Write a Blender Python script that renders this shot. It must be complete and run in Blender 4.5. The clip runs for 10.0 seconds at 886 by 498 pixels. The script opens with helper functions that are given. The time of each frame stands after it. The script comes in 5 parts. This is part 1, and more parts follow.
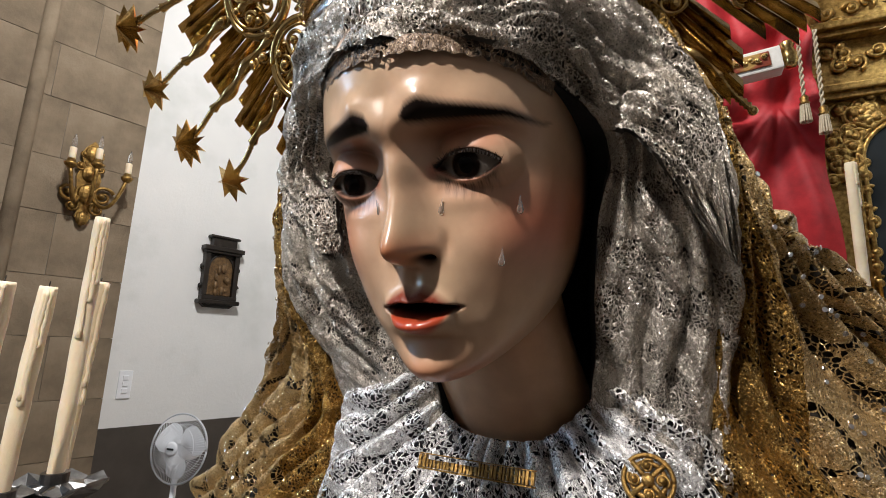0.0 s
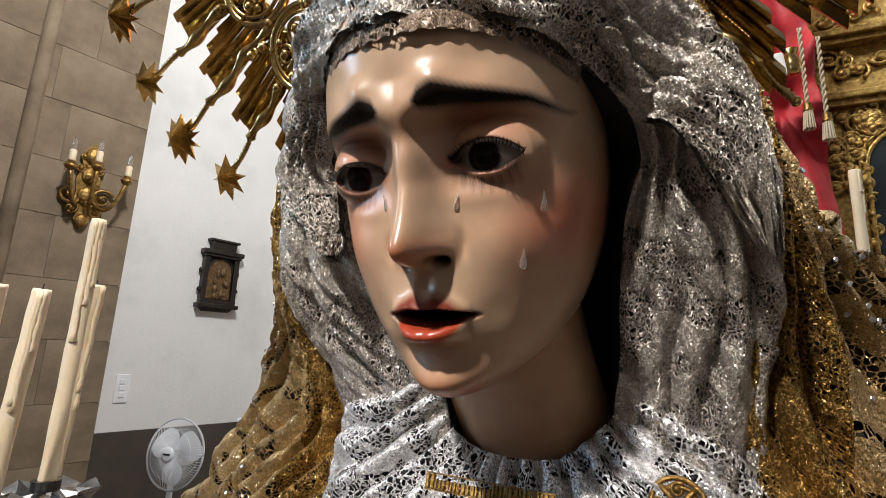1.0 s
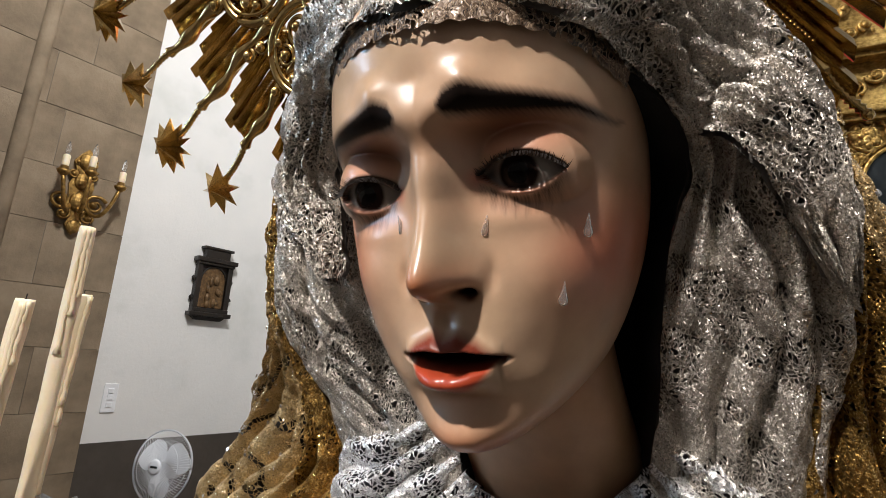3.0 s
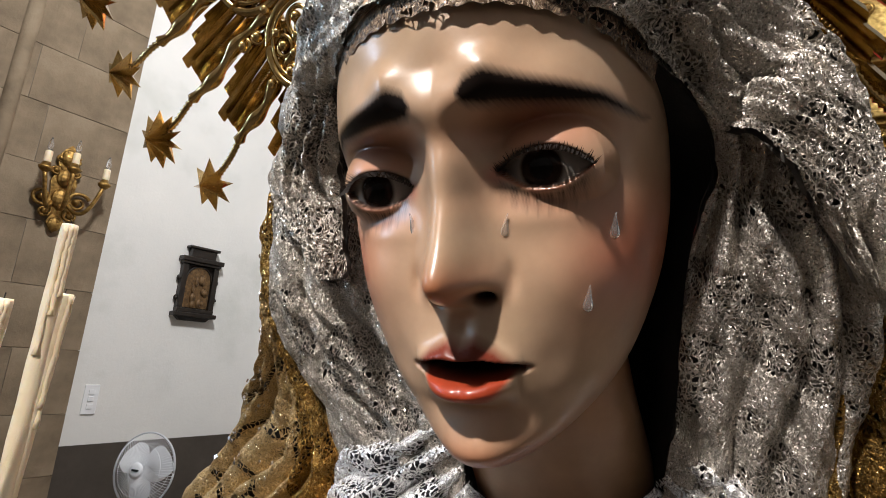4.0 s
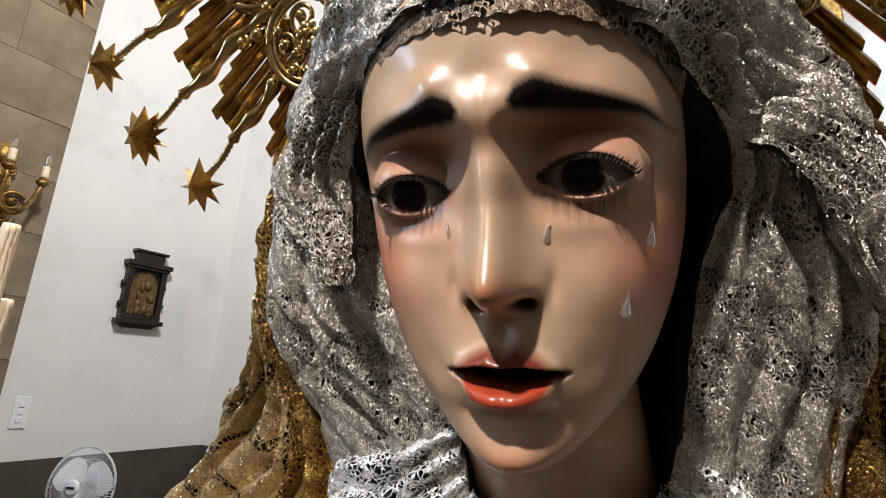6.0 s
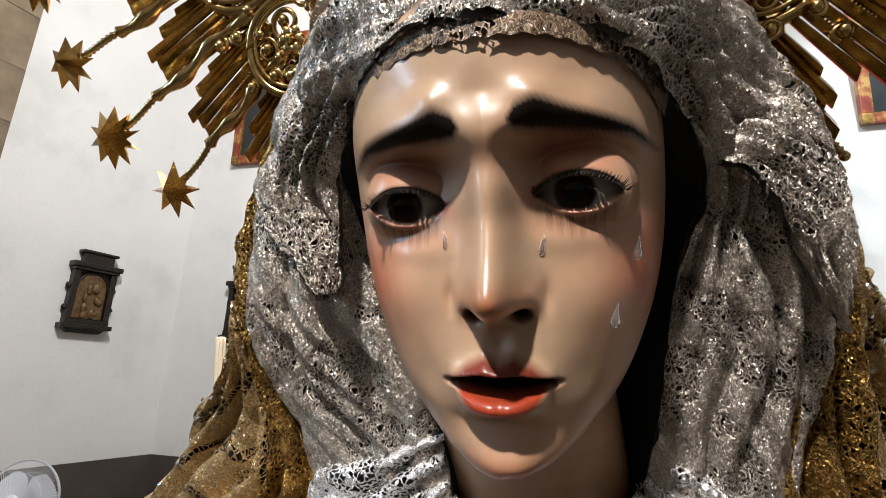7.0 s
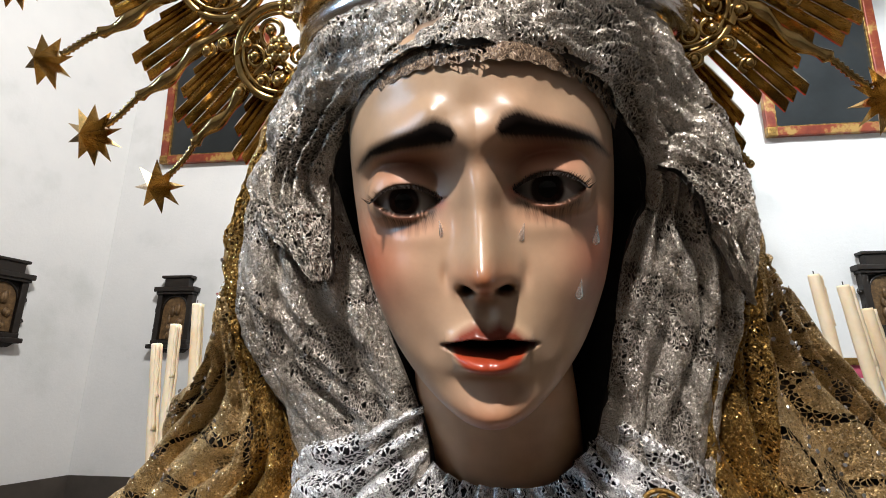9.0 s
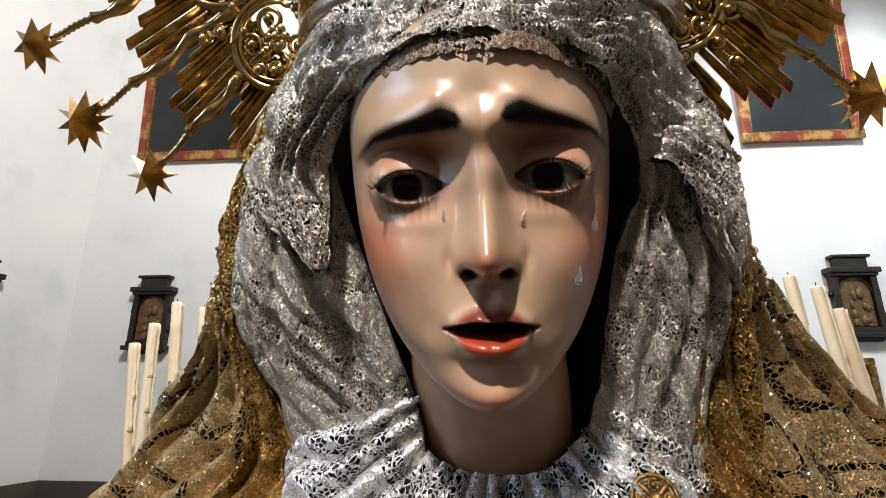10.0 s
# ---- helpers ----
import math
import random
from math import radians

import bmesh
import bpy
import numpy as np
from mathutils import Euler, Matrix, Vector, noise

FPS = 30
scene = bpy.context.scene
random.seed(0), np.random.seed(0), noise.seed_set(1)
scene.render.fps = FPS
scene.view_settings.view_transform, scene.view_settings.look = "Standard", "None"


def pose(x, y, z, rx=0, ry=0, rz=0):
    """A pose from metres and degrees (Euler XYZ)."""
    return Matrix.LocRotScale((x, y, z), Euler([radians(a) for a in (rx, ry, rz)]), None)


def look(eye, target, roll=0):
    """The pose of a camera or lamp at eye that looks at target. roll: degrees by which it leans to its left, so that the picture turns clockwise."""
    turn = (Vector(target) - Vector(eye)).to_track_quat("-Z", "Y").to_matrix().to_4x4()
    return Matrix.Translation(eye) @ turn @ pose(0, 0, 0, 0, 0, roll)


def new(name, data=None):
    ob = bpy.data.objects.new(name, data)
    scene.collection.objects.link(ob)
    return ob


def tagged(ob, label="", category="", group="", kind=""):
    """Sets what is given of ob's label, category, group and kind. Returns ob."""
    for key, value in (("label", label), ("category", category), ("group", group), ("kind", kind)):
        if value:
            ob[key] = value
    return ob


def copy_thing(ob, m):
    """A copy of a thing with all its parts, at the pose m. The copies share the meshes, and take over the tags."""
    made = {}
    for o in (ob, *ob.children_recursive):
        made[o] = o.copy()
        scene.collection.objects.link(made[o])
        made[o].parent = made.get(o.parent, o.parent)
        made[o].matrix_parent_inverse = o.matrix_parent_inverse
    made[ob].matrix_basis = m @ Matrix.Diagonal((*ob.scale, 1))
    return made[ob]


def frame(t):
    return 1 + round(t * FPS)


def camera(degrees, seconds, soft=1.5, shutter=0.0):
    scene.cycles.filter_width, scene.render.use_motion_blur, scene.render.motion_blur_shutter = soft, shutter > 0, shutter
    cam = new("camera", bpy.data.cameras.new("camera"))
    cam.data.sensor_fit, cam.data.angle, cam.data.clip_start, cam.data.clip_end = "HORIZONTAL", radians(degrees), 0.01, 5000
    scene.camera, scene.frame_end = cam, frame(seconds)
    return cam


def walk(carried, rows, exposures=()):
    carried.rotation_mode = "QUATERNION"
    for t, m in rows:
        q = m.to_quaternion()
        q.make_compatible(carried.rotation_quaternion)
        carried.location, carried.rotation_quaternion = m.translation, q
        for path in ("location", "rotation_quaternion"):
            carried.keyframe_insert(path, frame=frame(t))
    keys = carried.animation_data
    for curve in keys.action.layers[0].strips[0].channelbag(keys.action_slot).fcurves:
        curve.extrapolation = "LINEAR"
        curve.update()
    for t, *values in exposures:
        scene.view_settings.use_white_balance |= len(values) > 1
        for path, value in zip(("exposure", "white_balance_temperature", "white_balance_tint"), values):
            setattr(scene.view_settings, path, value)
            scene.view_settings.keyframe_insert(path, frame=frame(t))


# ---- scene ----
cam = camera(83.5, 10.0, soft=0.7)
PATH = [
    (0, (0.018, 0.001, 2.005), (-0.127, 1.959, 2.385), 2.3),
    (0.5, (0.012, 0.011, 2.006), (-0.13, 1.966, 2.399), 2.5),
    (1, (0.011, 0.021, 2.007), (-0.134, 1.975, 2.408), 2.7),
    (1.5, (0.008, 0.031, 2.008), (-0.135, 1.984, 2.416), 2.7),
    (2, (0.005, 0.036, 2.012), (-0.133, 1.986, 2.437), 3.1),
    (2.5, (0.002, 0.041, 2.016), (-0.133, 1.988, 2.452), 3.2),
    (4, (-0.01, 0.057, 2.02), (-0.089, 2.004, 2.473), 3.6),
    (4.5, (-0.016, 0.061, 2.019), (-0.061, 2.006, 2.479), 3.5),
    (5, (-0.018, 0.063, 2.018), (-0.032, 2.006, 2.492), 3.6),
    (6.5, (-0.043, 0.057, 2.019), (0.12, 1.987, 2.519), 2.9),
    (7, (-0.046, 0.056, 2.02), (0.195, 1.975, 2.527), 2.4),
    (7.5, (-0.047, 0.05, 2.017), (0.265, 1.957, 2.531), 1.8),
    (8, (-0.055, 0.042, 2.011), (0.329, 1.935, 2.53), 1.0),
    (8.5, (-0.061, 0.037, 2.009), (0.378, 1.917, 2.531), 0.6),
    (9, (-0.07, 0.033, 2.006), (0.406, 1.903, 2.532), 0.3),
    (9.5, (-0.075, 0.031, 2.005), (0.437, 1.889, 2.538), 0.2),
    (10, (-0.078, 0.034, 1.999), (0.468, 1.883, 2.532), 0.1),
]
walk(cam, [(t, look(eye, target, roll)) for t, eye, target, roll in PATH])

# ---- light: a spotlight over the statue and a window to its right hand, both unseen, and added fills ----
BASE = pose(-0.0097, 0.2112, 2.0797, 0, 0, -21.28)      # statue frame: x to its left, y behind it, z up, origin between the eyes
FLOOR, CEIL = -2.08, 5.2


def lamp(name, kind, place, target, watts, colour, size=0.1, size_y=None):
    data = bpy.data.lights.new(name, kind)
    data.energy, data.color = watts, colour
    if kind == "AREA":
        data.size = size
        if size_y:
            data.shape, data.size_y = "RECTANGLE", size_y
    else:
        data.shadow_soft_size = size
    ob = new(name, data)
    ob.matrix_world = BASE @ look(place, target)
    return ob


world = bpy.data.worlds.new("world")
scene.world = world
world.use_nodes = True
world.node_tree.nodes["Background"].inputs[0].default_value = (0.5, 0.6, 0.8, 1)
world.node_tree.nodes["Background"].inputs[1].default_value = 0.02
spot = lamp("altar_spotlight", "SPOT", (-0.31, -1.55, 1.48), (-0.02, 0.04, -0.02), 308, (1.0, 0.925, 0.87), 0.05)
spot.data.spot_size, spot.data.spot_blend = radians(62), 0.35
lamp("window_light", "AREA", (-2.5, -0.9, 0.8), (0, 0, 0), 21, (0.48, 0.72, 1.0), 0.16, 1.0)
# unseen fills, added to brighten room and walls; no fixtures hang here
lamp("overhead_fill", "AREA", (0.0, 1.2, CEIL - 0.3), (0, 1.6, 0), 42, (1.0, 0.95, 0.88), 2.5, 2.5)
lamp("wall_fill", "AREA", (-0.9, 0.6, 4.2), (-2.2, 4.3, 0.9), 228, (0.99, 0.98, 0.97), 0.5)
spot = lamp("wall_fill", "SPOT", (2.9, 1.2, 4.4), (3.5, 4.3, 1.0), 900, (0.88, 0.95, 1.0), 0.2)
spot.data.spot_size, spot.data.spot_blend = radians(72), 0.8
scene.view_settings.exposure = 0.0


# ---- materials ----
def material(name):
    m = bpy.data.materials.new(name)
    m.use_nodes = True
    nodes, links = m.node_tree.nodes, m.node_tree.links
    return m, nodes, links, nodes["Principled BSDF"]


def noise_node(nodes, links, scale, detail=4.0, rough=0.6, coord="Object"):
    tc = nodes.new("ShaderNodeTexCoord")
    n = nodes.new("ShaderNodeTexNoise")
    n.inputs["Scale"].default_value, n.inputs["Detail"].default_value, n.inputs["Roughness"].default_value = scale, detail, rough
    links.new(tc.outputs[coord], n.inputs["Vector"])
    return n


def ramp(nodes, links, source, stops):
    r = nodes.new("ShaderNodeValToRGB")
    r.color_ramp.elements[0].position, r.color_ramp.elements[1].position = stops[0][0], stops[-1][0]
    r.color_ramp.elements[0].color, r.color_ramp.elements[1].color = (*stops[0][1], 1), (*stops[-1][1], 1)
    for at, c in stops[1:-1]:
        e = r.color_ramp.elements.new(at)
        e.color = (*c, 1)
    links.new(source, r.inputs[0])
    return r


def math_node(nodes, links, op, a, b=None, clamp=False):
    n = nodes.new("ShaderNodeMath")
    n.operation, n.use_clamp = op, clamp
    for i, v in enumerate((a, b)):
        if v is None:
            continue
        if isinstance(v, (int, float)):
            n.inputs[i].default_value = v
        else:
            links.new(v, n.inputs[i])
    return n.outputs[0]


def bump(nodes, links, bsdf, source, strength, distance):
    b = nodes.new("ShaderNodeBump")
    b.inputs["Strength"].default_value, b.inputs["Distance"].default_value = strength, distance
    links.new(source, b.inputs["Height"])
    links.new(b.outputs[0], bsdf.inputs["Normal"])
    return b


def surface(name, stops, scale, rough=0.6, metal=0.0, relief=0.3, depth=0.002, fine=None, coat=0.0):
    """A mottled surface: colours over a noise, with a finer noise for relief and gloss."""
    m, nodes, links, p = material(name)
    n = noise_node(nodes, links, scale)
    r = ramp(nodes, links, n.outputs["Fac"], stops)
    links.new(r.outputs[0], p.inputs["Base Color"])
    p.inputs["Metallic"].default_value = metal
    p.inputs["Coat Weight"].default_value = coat
    f = noise_node(nodes, links, fine or scale * 9, 5.0, 0.65)
    rr = math_node(nodes, links, "MULTIPLY_ADD", f.outputs["Fac"], 0.3)
    rr.node.inputs[2].default_value = rough - 0.15
    links.new(rr, p.inputs["Roughness"])
    bump(nodes, links, p, f.outputs["Fac"], relief, depth)
    return m


def lace(name, ground, thread, shine, cell, motif, share, chain=0.0, metal=0.9, glint=1.1, thick=0.10, tall=0.7, gaps=0.5):
    """Metal-thread lace: a net of twisted threads, closed flower areas of foil weave, chains of round holes along scrolls.
    cell: meshes to a metre; motif: flowers to a metre; share: level over which the weave is closed; chain: breadth of the lines of
    holes; glint: how far the small facets of the threads turn from the cloth; thick: half a thread in meshes; gaps: share of open meshes."""
    m, nodes, links, p = material(name)
    tc = nodes.new("ShaderNodeTexCoord")
    warp = noise_node(nodes, links, motif * 2.5, 2.0)
    mix = nodes.new("ShaderNodeMix")
    mix.data_type = "VECTOR"
    mix.inputs["Factor"].default_value = 0.008
    links.new(tc.outputs["Object"], mix.inputs["A"])
    links.new(warp.outputs["Color"], mix.inputs["B"])
    stretch = nodes.new("ShaderNodeMapping")
    stretch.inputs["Scale"].default_value = (1, 1, tall)
    links.new(mix.outputs["Result"], stretch.inputs["Vector"])

    def cells(scale, feature):
        v = nodes.new("ShaderNodeTexVoronoi")
        v.feature = feature
        v.inputs["Scale"].default_value = scale
        links.new(stretch.outputs[0], v.inputs["Vector"])
        return v

    def calc(op, a, b=None, clamp=False):
        return math_node(nodes, links, op, a, b, clamp)

    net, dense = cells(cell, "DISTANCE_TO_EDGE"), cells(cell * 2.1, "DISTANCE_TO_EDGE")
    net_pick = cells(cell, "F1")
    facet, grain = cells(cell * 2.7, "F1"), cells(cell * 6.0, "F1")
    flower = noise_node(nodes, links, motif, 1.0, 0.4)
    closed = calc("MULTIPLY", calc("SUBTRACT", flower.outputs["Fac"], share), 22.0, True)
    threads = calc("LESS_THAN", net.outputs["Distance"], thick)
    weave = calc("MULTIPLY", calc("LESS_THAN", dense.outputs["Distance"], 0.20), closed)
    solid = calc("MAXIMUM", threads, calc("GREATER_THAN", closed, 0.5))
    hole = calc("MULTIPLY", calc("SUBTRACT", 1.0, solid), calc("LESS_THAN", net_pick.outputs["Color"], gaps))
    if chain:                                             # holes in a row along the edges of the scrolls
        scrolls = noise_node(nodes, links, motif * 0.8, 0.0, 0.3)
        eyelet = cells(cell * 0.72, "DISTANCE_TO_EDGE")
        band = calc("ABSOLUTE", calc("SUBTRACT", calc("FRACT", calc("MULTIPLY", scrolls.outputs["Fac"], 5.0)), 0.5))
        line = calc("LESS_THAN", band, chain)
        hole = calc("MULTIPLY", line, calc("GREATER_THAN", eyelet.outputs["Distance"], 0.09))
    bright = calc("MAXIMUM", threads, weave)
    base = ramp(nodes, links, bright, [(0.0, ground), (1.0, thread)])
    spark = ramp(nodes, links, grain.outputs["Color"], [(0.62, (0, 0, 0)), (0.70, (1, 1, 1))])
    spark.color_ramp.interpolation = "LINEAR"
    tone = nodes.new("ShaderNodeMix")
    tone.data_type = "RGBA"
    links.new(calc("MULTIPLY", spark.outputs[0], calc("MAXIMUM", bright, 0.35)), tone.inputs["Factor"])
    links.new(base.outputs[0], tone.inputs["A"])
    tone.inputs["B"].default_value = (*shine, 1)
    links.new(tone.outputs["Result"], p.inputs["Base Color"])
    p.inputs["Metallic"].default_value = metal
    rr = ramp(nodes, links, spark.outputs[0], [(0.0, (0.42,) * 3), (1.0, (0.15,) * 3)])
    links.new(rr.outputs[0], p.inputs["Roughness"])
    # every bit of foil lies at its own slant
    geo = nodes.new("ShaderNodeNewGeometry")
    slants = []
    for source, k in ((facet, 0.6), (grain, 0.8)):
        off = nodes.new("ShaderNodeVectorMath")
        off.operation = "SUBTRACT"
        links.new(source.outputs["Color"], off.inputs[0])
        off.inputs[1].default_value = (0.5, 0.5, 0.5)
        amp = nodes.new("ShaderNodeVectorMath")
        amp.operation = "SCALE"
        links.new(off.outputs[0], amp.inputs[0])
        amp.inputs["Scale"].default_value = glint * k
        slants.append(amp)
    total = geo.outputs["Normal"]
    for amp in slants:
        add = nodes.new("ShaderNodeVectorMath")
        links.new(total, add.inputs[0])
        links.new(amp.outputs[0], add.inputs[1])
        total = add.outputs[0]
    unit = nodes.new("ShaderNodeVectorMath")
    unit.operation = "NORMALIZE"
    links.new(total, unit.inputs[0])
    height = calc("ADD", calc("MULTIPLY", threads, 1.4), calc("MULTIPLY", closed, 1.0))
    height = calc("ADD", height, calc("MULTIPLY", weave, 0.6))
    bump(nodes, links, p, height, 0.8, 0.0009)
    for b in [n for n in nodes if n.bl_idname == "ShaderNodeBump"]:
        links.new(unit.outputs[0], b.inputs["Normal"])
    clear = nodes.new("ShaderNodeBsdfTransparent")
    both = nodes.new("ShaderNodeMixShader")
    links.new(hole, both.inputs[0])
    links.new(p.outputs[0], both.inputs[1])
    links.new(clear.outputs[0], both.inputs[2])
    links.new(both.outputs[0], nodes["Material Output"].inputs["Surface"])
    return m


def painted(name, gloss=0.28, skin=0.06, coat=0.30):
    """Oil-painted, varnished wood: the paint layer lies in the mesh."""
    m, nodes, links, p = material(name)
    at = nodes.new("ShaderNodeVertexColor")
    at.layer_name = "paint"
    n = noise_node(nodes, links, 60, 5.0, 0.6)
    r = ramp(nodes, links, n.outputs["Fac"], [(0.25, (0.86, 0.84, 0.82)), (0.7, (1.05, 1.03, 1.0))])
    mul = nodes.new("ShaderNodeMix")
    mul.data_type, mul.blend_type = "RGBA", "MULTIPLY"
    mul.inputs["Factor"].default_value = 1.0
    links.new(at.outputs["Color"], mul.inputs["A"])
    links.new(r.outputs[0], mul.inputs["B"])
    broad = noise_node(nodes, links, 17, 3.0, 0.55)
    tint = ramp(nodes, links, broad.outputs["Fac"], [(0.3, (0.84, 0.84, 0.76)), (0.5, (1.0, 0.98, 0.95)), (0.7, (1.08, 1.0, 0.95))])
    mul2 = nodes.new("ShaderNodeMix")
    mul2.data_type, mul2.blend_type = "RGBA", "MULTIPLY"
    mul2.inputs["Factor"].default_value = 1.0
    links.new(mul.outputs["Result"], mul2.inputs["A"])
    links.new(tint.outputs[0], mul2.inputs["B"])
    links.new(mul2.outputs["Result"], p.inputs["Base Color"])
    f = noise_node(nodes, links, 260, 4.0, 0.6)
    rr = math_node(nodes, links, "MULTIPLY_ADD", f.outputs["Fac"], 0.16)
    rr.node.inputs[2].default_value = gloss
    links.new(rr, p.inputs["Roughness"])
    # dark strokes are matt paint, the flesh tones are varnished
    grey = nodes.new("ShaderNodeRGBToBW")
    links.new(at.outputs["Color"], grey.inputs[0])
    gl = ramp(nodes, links, grey.outputs[0], [(0.03, (0, 0, 0)), (0.12, (coat,) * 3)])
    links.new(gl.outputs[0], p.inputs["Coat Weight"])
    if coat:
        sp = ramp(nodes, links, grey.outputs[0], [(0.03, (0.08,) * 3), (0.12, (0.5,) * 3)])
        links.new(sp.outputs[0], p.inputs["Specular IOR Level"])
    p.inputs["Coat Roughness"].default_value = 0.22
    p.inputs["Subsurface Weight"].default_value = skin
    p.inputs["Subsurface Radius"].default_value = (0.003, 0.0015, 0.001)
    bump(nodes, links, p, f.outputs["Fac"], 0.12, 0.0004)
    return m


PAINTED = painted("varnished_polychrome")
EYE = painted("glass_eye", 0.02, 0.0, 0.0)
EYE.node_tree.nodes["Principled BSDF"].inputs["Specular IOR Level"].default_value = 0.22
SILVER = lace("silver_lace", (0.135, 0.120, 0.102), (0.46, 0.42, 0.37), (1.0, 0.96, 0.89), 540, 44, 0.44, 0.0, 0.78, 1.55, 0.14, 0.65, 0.40)
WHITE_SILVER = lace("bright_silver_lace", (0.38, 0.38, 0.40), (0.90, 0.89, 0.89), (1.0, 1.0, 1.0), 330, 50, 0.51, 0.0, 0.72, 1.5, 0.13, 0.8, 0.75)
GOLD_LACE = lace("gold_lace", (0.12, 0.080, 0.034), (0.46, 0.32, 0.145), (1.0, 0.82, 0.52), 380, 24, 0.30, 0.15, 0.76, 1.4, 0.16, 0.9)
SEQUIN = lace("gold_sequins", (0.06, 0.033, 0.008), (0.28, 0.16, 0.040), (1.0, 0.74, 0.30), 420, 40, 0.52, 0.0, 0.9, 1.8, 0.18, 0.8, 0.4)
EDGING = lace("brown_lace_edging", (0.030, 0.018, 0.011), (0.14, 0.09, 0.055), (0.5, 0.38, 0.27), 420, 60, 0.45, 0.0, 0.15, 0.7)
BLACK = surface("black_lining", [(0.3, (0.004, 0.004, 0.005)), (0.7, (0.010, 0.009, 0.010))], 90, 0.85)
NAVY = surface("dark_lining", [(0.3, (0.006, 0.006, 0.010)), (0.7, (0.018, 0.017, 0.022))], 80, 0.8)
BROWN = surface("brown_lining", [(0.3, (0.010, 0.007, 0.004)), (0.7, (0.022, 0.015, 0.008))], 80, 0.8)
GOLD = surface("gilded_metal", [(0.3, (0.36, 0.24, 0.09)), (0.55, (0.62, 0.43, 0.17)), (0.8, (0.88, 0.68, 0.36))], 60, 0.20, 1.0, 0.12, 0.0006)
OLD_GOLD = surface("old_gilding", [(0.3, (0.10, 0.055, 0.016)), (0.55, (0.32, 0.19, 0.055)), (0.8, (0.62, 0.42, 0.15))], 30, 0.38, 0.85, 0.5, 0.003)
ALTAR_GOLD = surface("altar_gilding", [(0.3, (0.16, 0.09, 0.025)), (0.55, (0.48, 0.30, 0.09)), (0.8, (0.80, 0.56, 0.22))], 30, 0.34, 0.85, 0.5, 0.003)
SILVER_METAL = surface("silver_metal", [(0.3, (0.6, 0.6, 0.62)), (0.7, (0.85, 0.85, 0.86))], 30, 0.22, 1.0, 0.1, 0.0005)
TARNISH = surface("tarnished_silver", [(0.3, (0.07, 0.068, 0.066)), (0.7, (0.22, 0.215, 0.21))], 30, 0.34, 1.0, 0.3, 0.001)
PLASTER = surface("white_plaster", [(0.28, (0.66, 0.67, 0.65)), (0.45, (0.77, 0.77, 0.76)), (0.8, (0.84, 0.83, 0.81))], 1.3, 0.85, 0, 0.35, 0.006, 30)
DADO = surface("brown_dado_paint", [(0.3, (0.052, 0.043, 0.035)), (0.7, (0.085, 0.071, 0.058))], 2.5, 0.7, 0, 0.3, 0.004)
STONE = surface("sandstone", [(0.25, (0.13, 0.096, 0.062)), (0.5, (0.24, 0.182, 0.12)), (0.75, (0.33, 0.26, 0.18))], 2.6, 0.85, 0, 0.6, 0.008, 40)
MORTAR = surface("mortar", [(0.3, (0.16, 0.13, 0.10)), (0.7, (0.26, 0.22, 0.17))], 12, 0.9)
FLOOR_STONE = surface("floor_stone", [(0.3, (0.13, 0.10, 0.08)), (0.7, (0.22, 0.18, 0.14))], 3, 0.5)
DARK_WOOD = surface("dark_carved_wood", [(0.3, (0.006, 0.004, 0.003)), (0.7, (0.020, 0.013, 0.008))], 22, 0.45, 0, 0.5, 0.003)
RELIEF = surface("relief_polychrome", [(0.3, (0.05, 0.028, 0.012)), (0.55, (0.16, 0.09, 0.035)), (0.8, (0.30, 0.19, 0.09))], 24, 0.5, 0.2, 0.5, 0.003)
CANVAS = surface("dark_canvas", [(0.35, (0.006, 0.009, 0.010)), (0.6, (0.014, 0.018, 0.020)), (0.8, (0.03, 0.024, 0.016))], 3.0, 0.35)
RED_FRAME = surface("red_gilt_frame", [(0.3, (0.16, 0.022, 0.012)), (0.52, (0.26, 0.05, 0.02)), (0.62, (0.42, 0.25, 0.07))], 7, 0.4, 0.2)
WAX = surface("ivory_wax", [(0.3, (0.76, 0.62, 0.42)), (0.7, (0.86, 0.75, 0.56))], 14, 0.45, 0, 0.4, 0.003)
WAX.node_tree.nodes["Principled BSDF"].inputs["Subsurface Weight"].default_value = 0.35
WAX.node_tree.nodes["Principled BSDF"].inputs["Subsurface Radius"].default_value = (0.03, 0.02, 0.01)
VELVET = surface("red_damask", [(0.3, (0.28, 0.009, 0.013)), (0.55, (0.44, 0.018, 0.024)), (0.8, (0.56, 0.032, 0.038))], 9, 0.65, 0, 0.4, 0.004, 120)
WHITE_PLASTIC = surface("white_plastic", [(0.3, (0.82, 0.84, 0.88)), (0.7, (0.88, 0.90, 0.93))], 9, 0.4, 0, 0.05)
PINK = surface("pink_mount", [(0.3, (0.42, 0.05, 0.10)), (0.7, (0.55, 0.09, 0.15))], 10, 0.7)
PAPER = surface("pale_paper", [(0.3, (0.55, 0.55, 0.5)), (0.7, (0.7, 0.7, 0.66))], 12, 0.7)
LINEN = surface("white_cloth", [(0.3, (0.66, 0.62, 0.56)), (0.7, (0.78, 0.75, 0.70))], 30, 0.8)
VEIL_LINING = surface("veil_lining", [(0.3, (0.05, 0.045, 0.040)), (0.7, (0.12, 0.11, 0.10))], 90, 0.8)
LASH = surface("black_lashes", [(0.3, (0.008, 0.006, 0.005)), (0.7, (0.02, 0.013, 0.01))], 90, 0.6)
CORD = surface("ivory_cord", [(0.3, (0.42, 0.34, 0.22)), (0.7, (0.6, 0.5, 0.36))], 90, 0.7)


